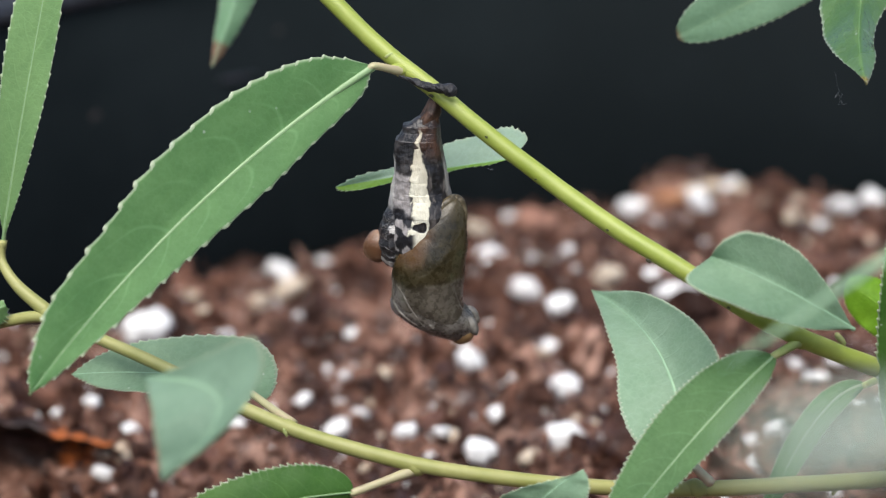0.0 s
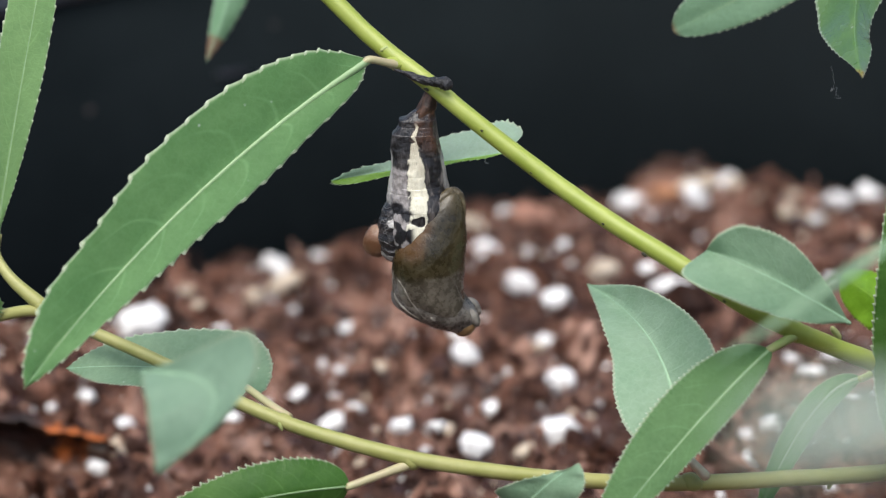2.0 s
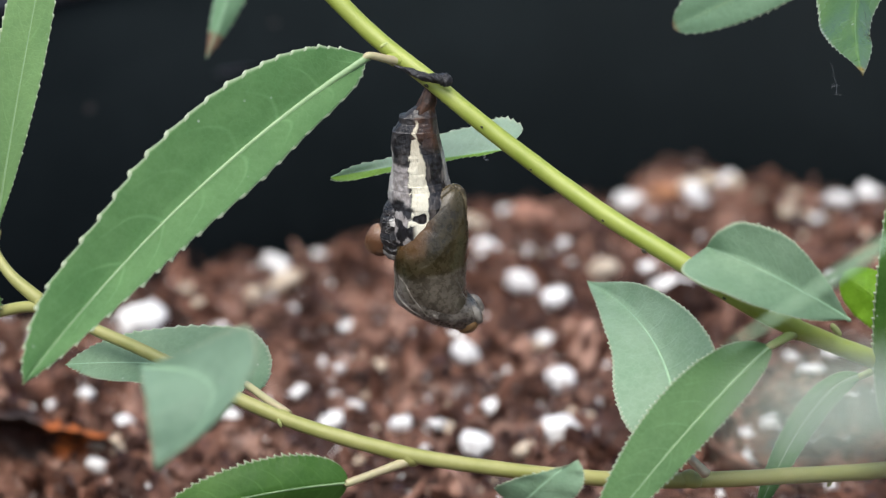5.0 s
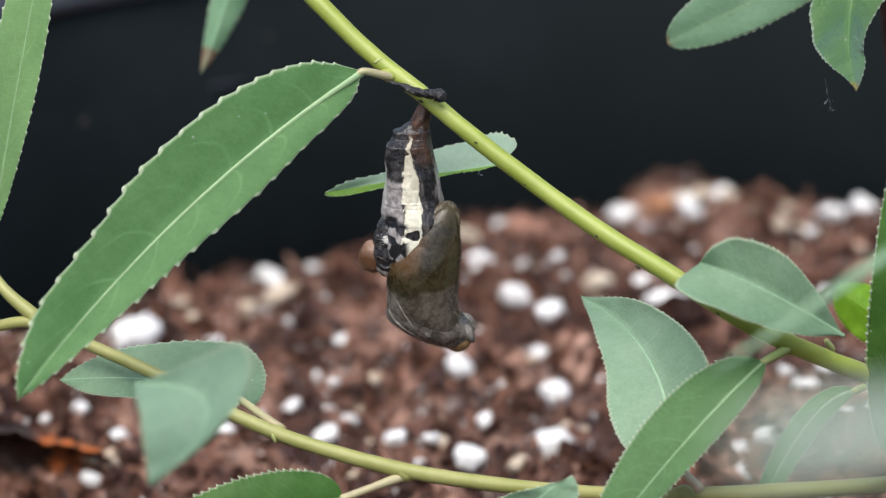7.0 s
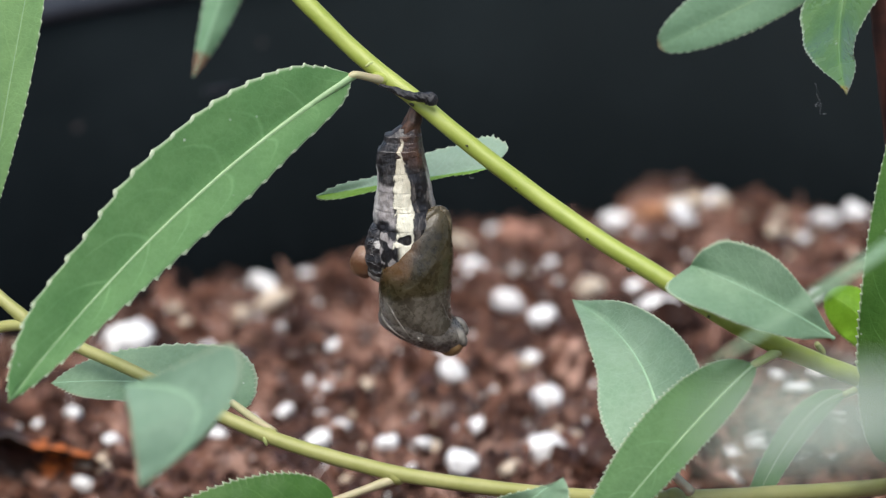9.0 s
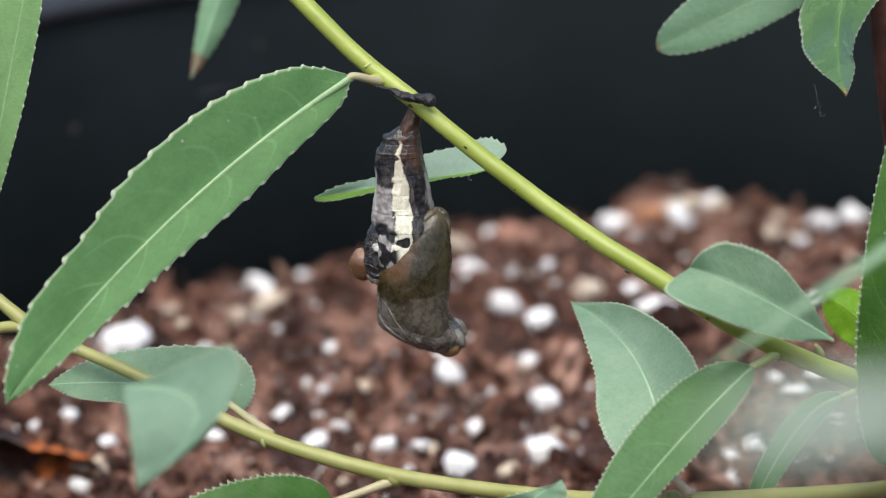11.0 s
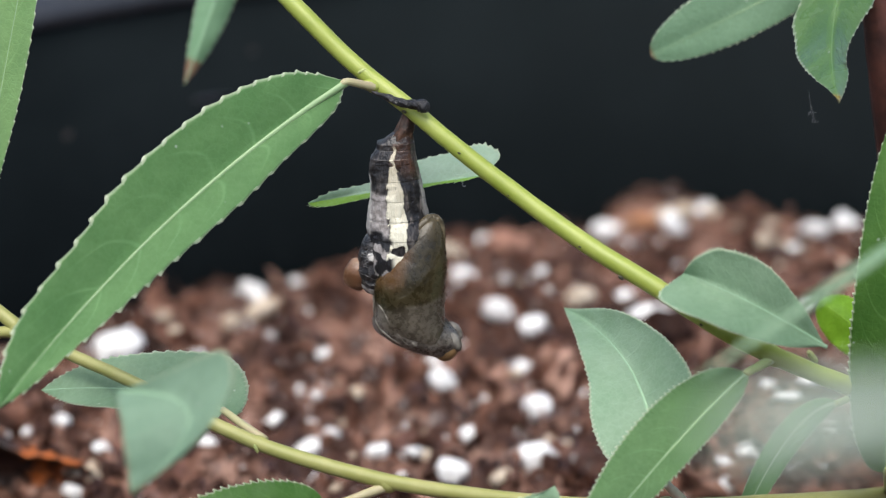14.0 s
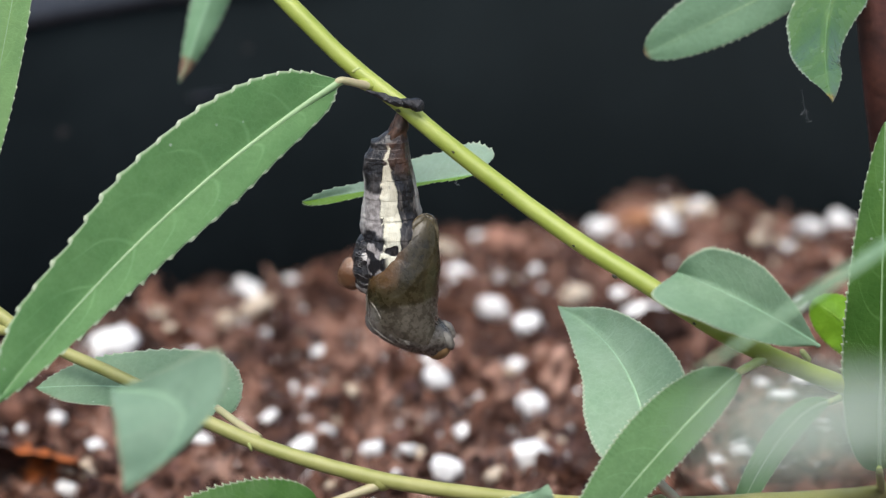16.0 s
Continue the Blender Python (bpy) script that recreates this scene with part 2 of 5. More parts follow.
def abdomen_material():
    """Charcoal rings with a ragged cream stripe, grey-pink flanks and a red-brown top."""
    n = Nodes("abdomen")
    uv = n.add("ShaderNodeSeparateXYZ")
    n.link(n.coord("UV"), uv.inputs[0])
    v = uv.outputs[1]
    x = n.math('MULTIPLY', n.math('SINE', n.math('MULTIPLY', uv.outputs[0], 2 * math.pi)), -1.0)
    blot, fine = n.noise(420.0, 3.0, 0.6), n.noise(1700.0, 3.0, 0.6)
    stretch = n.add("ShaderNodeMapping")
    stretch.inputs["Scale"].default_value = (1.7, 1.7, 0.4)
    n.link(n.coord(), stretch.inputs[0])
    streak = n.noise(900.0, 3.0, 0.6, stretch.outputs[0])
    mott = n.math('ADD', n.math('MULTIPLY', blot, 0.4), n.math('ADD', n.math('MULTIPLY', streak, 0.4), n.math('MULTIPLY', fine, 0.2)))
    # ground: charcoal, with paler streaks on the side away from the back
    col = n.mix(n.step(mott, 0.42, 0.62), (0.008, 0.007, 0.008), (0.046, 0.040, 0.037))
    pale_streak = n.math('MULTIPLY', n.step(streak, 0.54, 0.62), n.step(v, 0.22, 0.4))
    col = n.mix(n.math('MULTIPLY', pale_streak, n.step(x, 0.2, 0.5, 0.0, 0.7)), col, (0.19, 0.165, 0.145))
    # pale line along the belly's outline: rim highlight put into the colour
    rim = n.math('MULTIPLY', n.step(n.math('MULTIPLY_ADD', mott, 0.2, x), 0.93, 0.99), n.step(v, 0.2, 0.3))
    col = n.mix(n.math('MULTIPLY', rim, 0.75), col, (0.36, 0.34, 0.31))
    # top: red-brown towards the belly, slate on the back
    brown = n.mix(n.step(mott, 0.36, 0.62), (0.008, 0.004, 0.003), (0.062, 0.028, 0.014))
    top = n.math('MULTIPLY', n.step(n.math('MULTIPLY_ADD', x, -0.07, n.math('MULTIPLY_ADD', mott, 0.10, v)), 0.22, 0.32, 1.0, 0.0), n.step(x, -0.30, -0.05))
    col = n.mix(top, col, brown)
    slate = n.math('MULTIPLY', n.step(v, 0.26, 0.34, 1.0, 0.0), n.step(x, -0.75, -0.3, 1.0, 0.0))
    col = n.mix(n.math('MULTIPLY', slate, n.step(mott, 0.46, 0.62, 0.0, 0.5)), col, (0.062, 0.058, 0.060))
    # the back's flank, grey-pink below the third ring
    flank = n.math('MULTIPLY', n.step(n.math('MULTIPLY_ADD', n.math('SUBTRACT', mott, 0.5), 0.5, x), -0.42, -0.30, 1.0, 0.0), n.step(n.math('MULTIPLY_ADD', n.math('SUBTRACT', blot, 0.5), 0.25, v), 0.37, 0.42))
    col = n.mix(n.math('MULTIPLY', flank, 0.9), col, n.mix(n.step(fine, 0.3, 0.7), (0.25, 0.225, 0.215), (0.40, 0.37, 0.355)))
    # pale line down the back's outline: its lit edge put into the colour
    edge = n.math('MULTIPLY', n.step(n.math('MULTIPLY_ADD', mott, -0.2, x), -1.05, -0.98, 1.0, 0.0), n.step(v, 0.24, 0.3))
    col = n.mix(n.math('MULTIPLY', edge, 0.8), col, (0.50, 0.48, 0.45))
    # cream stripe with dark bites on its back side
    mid = n.math('MULTIPLY_ADD', n.math('SUBTRACT', mott, 0.5), 0.75, n.math('ADD', x, 0.05))
    half = n.math('MULTIPLY_ADD', n.step(v, 0.08, 0.42), 0.21, 0.075)
    stripe = n.step(n.math('SUBTRACT', n.math('ABSOLUTE', mid), half), -0.03, 0.03, 1.0, 0.0)
    stripe = n.math('MULTIPLY', stripe, n.step(v, 0.07, 0.11))
    bites = n.step(n.math('MULTIPLY_ADD', x, 0.40, n.noise(640.0, 1.0, 0.4)), 0.295, 0.335)
    stripe = n.math('MULTIPLY', stripe, bites)
    cream = n.mix(n.step(n.math('MULTIPLY_ADD', v, 0.5, n.math('MULTIPLY', mott, 0.5)), 0.3, 0.6), (0.47, 0.42, 0.31), (0.70, 0.67, 0.53))
    col = n.mix(stripe, col, cream)
    # black patches low on the back
    low = n.math('MULTIPLY', n.step(n.math('MULTIPLY_ADD', n.math('SUBTRACT', blot, 0.5), 0.2, v), 0.60, 0.64), n.step(x, -0.30, -0.12, 1.0, 0.0))
    col = n.mix(n.math('MULTIPLY', low, n.step(n.math('MULTIPLY_ADD', fine, 0.2, n.noise(560.0, 1.0, 0.5)), 0.63, 0.67, 1.0, 0.0)), col, (0.012, 0.011, 0.013))
    n.bump(n.math('ADD', mott, n.math('MULTIPLY', stripe, 0.15)), 0.7, 0.0007)
    return n.set(Base_Color=col, Roughness=n.step(fine, 0.3, 0.7, 0.30, 0.52), Specular_IOR_Level=0.55)


def back_material():
    """Black patches on pale grey, parted by fine wrinkles."""
    n = Nodes("thorax_patches")
    warp = n.add("ShaderNodeMapping")
    warp.inputs["Scale"].default_value = (0.8, 0.9, 1.35)
    n.link(n.coord(), warp.inputs[0])
    fine = n.noise(2200.0, 3.0, 0.6)
    field = n.math('MULTIPLY_ADD', fine, 0.16, n.noise(640.0, 1.0, 0.5, warp.outputs[0]))
    dark = n.mix(n.step(fine, 0.4, 0.7), (0.010, 0.009, 0.010), (0.060, 0.056, 0.056))
    pale = n.mix(n.step(fine, 0.3, 0.7), (0.33, 0.31, 0.29), (0.56, 0.54, 0.50))
    col = n.mix(n.step(field, 0.65, 0.70), dark, pale)
    fold = n.math('ABSOLUTE', n.math('SUBTRACT', n.noise(900.0, 2.0, 0.5, warp.outputs[0]), 0.5))
    col = n.mix(n.step(fold, 0.0, 0.02, 0.5, 0.0), col, (0.30, 0.285, 0.27))
    n.bump(n.math('ADD', n.step(fold, 0.0, 0.06, 0.3, 0.0), n.math('MULTIPLY', fine, 0.5)), 0.6, 0.0005)
    return n.set(Base_Color=col, Roughness=0.32, Specular_IOR_Level=0.5)


def mottled_material(name, dark, light, lo, hi, rough, scale=420.0):
    n = Nodes(name)
    v = n.math('ADD', n.math('MULTIPLY', n.noise(scale, 2.0), 0.75), n.math('MULTIPLY', n.noise(scale * 5, 3.0), 0.25))
    n.bump(v, 0.5, 0.0004)
    return n.set(Base_Color=n.mix(n.step(v, lo, hi), dark, light), Roughness=rough, Specular_IOR_Level=0.3)


def wing_material():
    """A horny olive-brown panel, rusty towards the back, and below a crease a frosted grey part lined by legs and feelers."""
    n = Nodes("wing_cover")
    uv = n.add("ShaderNodeSeparateXYZ")
    n.link(n.coord("UV"), uv.inputs[0])
    v = uv.outputs[1]
    x = n.math('MULTIPLY', n.math('SINE', n.math('MULTIPLY', uv.outputs[0], 2 * math.pi)), -1.0)
    blot, fine, grit = n.noise(260.0, 3.0, 0.6), n.noise(1300.0, 3.0, 0.65), n.noise(3600.0, 2.0, 0.6)
    mott = n.math('ADD', n.math('MULTIPLY', blot, 0.5), n.math('MULTIPLY', fine, 0.5))
    olive = n.mix(n.step(mott, 0.36, 0.64), (0.016, 0.0125, 0.005), (0.042, 0.033, 0.014))
    rust = n.math('MULTIPLY', n.step(n.math('MULTIPLY_ADD', n.math('SUBTRACT', blot, 0.5), 0.9, x), -0.62, -0.10, 1.0, 0.0), n.step(n.math('MULTIPLY_ADD', blot, 0.2, v), 0.50, 0.68, 1.0, 0.0))
    rust = n.math('MULTIPLY', rust, n.step(v, 0.12, 0.30))
    col = n.mix(n.math('MULTIPLY', rust, 0.6), olive, (0.115, 0.054, 0.014))
    belly = n.step(n.math('MULTIPLY_ADD', n.math('SUBTRACT', blot, 0.5), 0.7, x), 0.30, 0.85)
    col = n.mix(n.math('MULTIPLY', belly, 0.5), col, (0.062, 0.049, 0.022))
    crest = n.step(n.math('MULTIPLY_ADD', blot, 0.12, v), 0.10, 0.24, 1.0, 0.0)
    col = n.mix(n.math('MULTIPLY', crest, 0.5), col, (0.090, 0.071, 0.036))
    vv = n.math('MULTIPLY_ADD', n.math('SUBTRACT', blot, 0.5), 0.10, n.math('MULTIPLY_ADD', x, 0.02, v))
    low = n.step(vv, 0.60, 0.72)
    grey = n.mix(n.step(n.math('MULTIPLY_ADD', fine, 0.6, n.math('MULTIPLY', blot, 0.4)), 0.36, 0.64), (0.052, 0.044, 0.032), (0.145, 0.125, 0.096))
    grey = n.mix(n.step(n.math('MULTIPLY_ADD', v, 0.4, x), -0.55, -0.15, 0.7, 0.0), grey, (0.21, 0.195, 0.172))
    col = n.mix(n.math('MULTIPLY', low, 0.9), col, grey)
    run = n.math('FRACT', n.math('MULTIPLY', n.math('ADD', n.math('MULTIPLY_ADD', v, -0.35, uv.outputs[0]), n.math('MULTIPLY', blot, 0.10)), 13.0))
    lines = n.math('MULTIPLY', n.step(n.math('ABSOLUTE', n.math('SUBTRACT', run, 0.5)), 0.0, 0.16, 1.0, 0.0), low)
    lines = n.math('MULTIPLY', lines, n.step(x, -0.2, 0.5, 1.0, 0.3))
    col = n.mix(n.math('MULTIPLY', lines, 0.18), col, (0.045, 0.037, 0.028))
    crease = n.step(n.math('ABSOLUTE', n.math('SUBTRACT', vv, 0.66)), 0.0, 0.022, 1.0, 0.0)
    col = n.mix(n.math('MULTIPLY', crease, n.step(fine, 0.35, 0.6, 0.0, 0.25)), col, (0.20, 0.18, 0.15))
    veins = n.math('FRACT', n.math('MULTIPLY', n.math('MULTIPLY_ADD', blot, 0.22, n.math('MULTIPLY_ADD', v, 0.42, uv.outputs[0])), 9.0))
    veins = n.math('MULTIPLY', n.step(n.math('ABSOLUTE', n.math('SUBTRACT', veins, 0.5)), 0.0, 0.16, 1.0, 0.0), n.step(vv, 0.55, 0.66, 1.0, 0.0))
    col = n.mix(n.math('MULTIPLY', veins, 0.06), col, (0.15, 0.125, 0.08))
    h = n.math('ADD', n.math('MULTIPLY', low, -0.22), n.math('ADD', n.math('MULTIPLY', lines, -0.06), n.math('MULTIPLY', crease, 0.06)))
    h = n.math('ADD', h, n.math('MULTIPLY_ADD', veins, 0.025, n.math('MULTIPLY', grit, 0.05)))
    n.bump(n.math('ADD', h, n.math('ADD', n.math('MULTIPLY', blot, 0.35), n.math('MULTIPLY', fine, 0.20))), 0.55, 0.0006)
    return n.set(Base_Color=col, Roughness=n.step(fine, 0.3, 0.7, 0.18, 0.40), Specular_IOR_Level=0.45)


def head_material():
    """Frosted grey-brown below, running into the wing cover's olive above, with a pale edge towards the back."""
    n = Nodes("head_cover")
    place = n.add("ShaderNodeSeparateXYZ")
    n.link(n.coord(), place.inputs[0])
    blot, fine = n.noise(620.0, 2.0), n.noise(2600.0, 3.0, 0.6)
    mott = n.math('ADD', n.math('MULTIPLY', blot, 0.6), n.math('MULTIPLY', fine, 0.4))
    col = n.mix(n.step(mott, 0.38, 0.64), (0.052, 0.044, 0.036), (0.165, 0.146, 0.122))
    frost = n.step(n.math('MULTIPLY_ADD', blot, 0.0016, place.outputs[0]), -0.0030, -0.0014, 0.6, 0.0)
    col = n.mix(frost, col, (0.21, 0.20, 0.19))
    top = n.step(n.math('MULTIPLY_ADD', blot, 0.0030, n.math('MULTIPLY_ADD', place.outputs[0], 0.25, place.outputs[2])), -0.0192, -0.0172)
    col = n.mix(n.math('MULTIPLY', top, n.step(place.outputs[0], -0.0030, -0.0012, 0.25, 0.85)), col, n.mix(n.step(mott, 0.36, 0.64), (0.020, 0.0155, 0.0065), (0.054, 0.042, 0.018)))
    n.bump(mott, 0.5, 0.0004)
    return n.set(Base_Color=col, Roughness=n.step(fine, 0.3, 0.7, 0.20, 0.40), Specular_IOR_Level=0.5)


ABDOMEN = abdomen_material()
WING = wing_material()
THORAX = back_material()
HEAD = head_material()
HORN = mottled_material("horn", (0.15, 0.085, 0.034), (0.30, 0.185, 0.085), 0.38, 0.66, 0.30, 300.0)
HORN_GREY = mottled_material("grey_horn", (0.11, 0.098, 0.08), (0.27, 0.25, 0.215), 0.38, 0.66, 0.30, 500.0)
KNOB = mottled_material("keel", (0.12, 0.058, 0.030), (0.29, 0.185, 0.125), 0.36, 0.66, 0.14, 420.0)
RIDGE = mottled_material("pale_ridge", (0.10, 0.088, 0.070), (0.24, 0.215, 0.182), 0.36, 0.62, 0.3, 600.0)
WING_RIM = mottled_material("wing_rim", (0.048, 0.037, 0.019), (0.150, 0.124, 0.078), 0.36, 0.66, 0.22, 700.0)
STALK = mottled_material("stalk", (0.020, 0.011, 0.007), (0.105, 0.055, 0.034), 0.38, 0.66, 0.45, 900.0)


# ---- building blocks ----
SPOT = {}


def thing(name, at=(0, 0, 0), **tags):
    ob = new(name)
    ob.empty_display_size = 0.005
    ob.location = Vector(at) * MM
    SPOT[ob.name] = Vector(at)
    return tagged(ob, **tags)


def mesh_object(name, verts, faces, material, at, uvs=None, smooth=True):
    me = bpy.data.meshes.new(name)
    me.from_pydata([((v[0] - at[0]) * MM, (v[1] - at[1]) * MM, (v[2] - at[2]) * MM) for v in verts], [], faces)
    if uvs is not None:
        layer = me.uv_layers.new(name="UVMap")
        for loop in me.loops:
            layer.data[loop.index].uv = uvs[loop.vertex_index]
    me.polygons.foreach_set("use_smooth", [smooth] * len(me.polygons))
    me.materials.append(material)
    me.update()
    ob = new(name, me)
    SPOT[ob.name] = Vector(at)
    return ob


def part(name, shape, material, parent, label="", at=None):
    """One mesh under a thing or under a part. shape: verts in mm, faces, and uvs if any."""
    at = Vector(at) if at is not None else Vector(SPOT[parent.name])
    ob = mesh_object(name, shape[0], shape[1], material, at, shape[2] if len(shape) > 2 else None)
    ob.parent = parent
    ob.location = (at - SPOT[parent.name]) * MM
    return tagged(ob, label=label)


def smooth_line(points, steps):
    """A Catmull-Rom line through points, with steps pieces between each two."""
    p = [Vector(q) for q in points]
    p = [2 * p[0] - p[1]] + p + [2 * p[-1] - p[-2]]
    out = []
    for i in range(1, len(p) - 2):
        for k in range(steps):
            t = k / steps
            a, b, c, d = p[i - 1:i + 3]
            out.append(0.5 * ((2 * b) + (c - a) * t + (2 * a - 5 * b + 4 * c - d) * t * t + (3 * b - a - 3 * c + d) * t ** 3))
    return out + [p[-2]]


def tube(line, radii, sides=14, wobble=0.0, seed=0.0):
    """A closed tube along a line of points; radii are spread evenly along it."""
    n = len(line)
    verts, faces = [], []
    up = Vector((0.13, 0.2, 0.97))
    for i, c in enumerate(line):
        t = (line[min(i + 1, n - 1)] - line[max(i - 1, 0)]).normalized()
        a = t.cross(up).normalized()
        b = a.cross(t)
        f = i / (n - 1) * (len(radii) - 1)
        k = min(int(f), len(radii) - 2)
        r = radii[k] + (radii[k + 1] - radii[k]) * (f - k)
        for j in range(sides):
            w = 2 * math.pi * j / sides
            d = a * math.cos(w) + b * math.sin(w)
            q = r * (1 + wobble * noise.noise(c * 0.35 + d * 0.8 + Vector((seed, 0, 0))))
            verts.append(c + d * q)
    for i in range(n - 1):
        for j in range(sides):
            k = (j + 1) % sides
            faces.append((i * sides + j, i * sides + k, (i + 1) * sides + k, (i + 1) * sides + j))
    verts += [line[0], line[-1]]
    for j in range(sides):
        k = (j + 1) % sides
        faces.append((k, j, n * sides))
        faces.append(((n - 1) * sides + j, (n - 1) * sides + k, n * sides + 1))
    return verts, faces


def leaf(parent, base, mid, tip, width, fold=(20, 20), teeth=30, material=None, rib=None, peak=0.42, full=1.5, face=None, twist=0.0,
         tooth=0.34, petiole=None, petiole_material=None, cup=0.12, ripple=0.25, label="", seed=1.0, thick=0.12, ends=0.18, edges=None):
    """A toothed willow leaf from its base to its tip, bent through mid. width: of one half, mm (a pair: left and right half). fold: how far the halves lean away from
    the side that face looks to, in degrees (the half to the left of base-to-tip first). edges: for a bent leaf, a few points along its left
    and its right margin, in place of width and fold."""
    base, mid, tip = Vector(base), Vector(mid), Vector(tip)
    ctrl = 2 * mid - 0.5 * (base + tip)
    face = Vector(face) if face else FACE
    material, rib = material or LEAF_GREEN, rib or RIB
    per = 8
    bite = (0.0, 0.08, 0.18, 0.30, 0.45, 0.70, 1.05, 0.75)      # one tooth: a long back, a short hooked point
    rows = teeth * per
    across = (-1.0, -0.93, -0.78, -0.5, -0.22, 0.0, 0.22, 0.5, 0.78, 0.93, 1.0)
    m = len(across)
    widths = width if isinstance(width, tuple) else (width, width)
    peaks = peak if isinstance(peak, tuple) else (peak, peak)
    fulls = full if isinstance(full, tuple) else (full, full)

    def reach(k, s):
        """The half width at s, for the left (0) or the right (1) half."""
        pk, fl = peaks[k], fulls[k]
        return widths[k] * (max(s, 1e-6) / pk) ** (pk * fl) * (max(1 - s, 1e-6) / (1 - pk)) ** ((1 - pk) * fl)

    tops, bottoms, uvs, line = [], [], [], []
    margins = [smooth_line(e, 24) for e in edges] if edges else None
    for i in range(rows + 1):
        s = i / rows
        c = base * (1 - s) ** 2 + ctrl * (2 * s * (1 - s)) + tip * s * s
        t = ((ctrl - base) * (1 - s) + (tip - ctrl) * s).normalized()
        nn = (face - t * face.dot(t)).normalized()
        nn = Matrix.Rotation(radians(twist * (s - 0.5)), 3, t) @ nn
        left = nn.cross(t)
        halves = (reach(0, s), reach(1, s))
        saw = tooth * bite[i % per] * 1.2 * (1.0 - 0.5 * s ** 4) * (1.0 if 0.07 < s < 0.985 else 0.0) * min(1.0, max(halves) / (0.3 * max(widths)) + 0.2)
        line.append(c + nn * (thick * 0.5 - ends * (1 - 0.7 * s) * 0.66 + ripple * 0.35 * noise.noise(Vector((s * 6 + seed, 0, seed * 3.3)))))
        for u in across:
            lean, w = (radians(fold[0]), halves[0]) if u > 0 else (radians(fold[1]), halves[1])
            edge = abs(u) ** 14
            jag = 1 + 0.9 * noise.noise(Vector((i // per * 1.7, seed * 9.1, math.copysign(1, u))))
            way = left * (math.copysign(1, u) * math.cos(lean)) - nn * math.sin(lean)
            if margins:
                rim = margins[0 if u > 0 else 1]
                f = s * (len(rim) - 1)
                k = min(int(f), len(rim) - 2)
                way = rim[k].lerp(rim[k + 1], f - k) - c
                w = way.length
                way = way / w if w > 1e-6 else left
            d = w * abs(u) + saw * edge * jag
            q = c + way * d + t * (saw * 0.7 * edge) - nn * (cup * w * u * u)
            q += nn * (ripple * (0.35 + abs(u)) * noise.noise(Vector((s * 6 + seed, u * 1.4, seed * 3.3))))
            puff = thick * (1 - abs(u) ** 4 * 0.85)
            tops.append(q + nn * puff * 0.5)
            bottoms.append(q - nn * puff * 0.5)
            point = 1.2 if abs(u) == 1.0 and i % per in (6, 7) and saw > 0 else 1.0
            uvs.append((s, 0.5 + 0.5 * u * point))
    verts = tops + bottoms
    off = len(tops)
    faces = []
    for i in range(rows):
        for j in range(m - 1):
            a, b, c, d = i * m + j, i * m + j + 1, (i + 1) * m + j + 1, (i + 1) * m + j
            faces.append((a, b, c, d))
            faces.append((off + d, off + c, off + b, off + a))
        for j in (0, m - 1):
            a, d = i * m + j, (i + 1) * m + j
            faces.append((a, d, off + d, off + a) if j == 0 else (d, a, off + a, off + d))
    blade = part("leaf", (verts, faces, uvs + uvs), material, parent, label, at=base)
    part("midrib", tube(line[::3] if rows % 3 == 0 else line[::2], [ends * 1.15, ends * 0.8, ends * 0.5, ends * 0.25], 10), rib, blade)
    if petiole:
        root = Vector(petiole)
        bow = (root + base) * 0.5 + FACE * 0.15
        part("petiole", tube(smooth_line([root, bow, base, base + (line[4] - base)], 5), [0.50, 0.40, 0.36, 0.26], 10, 0.08), petiole_material or PETIOLE, blade)
    return blade


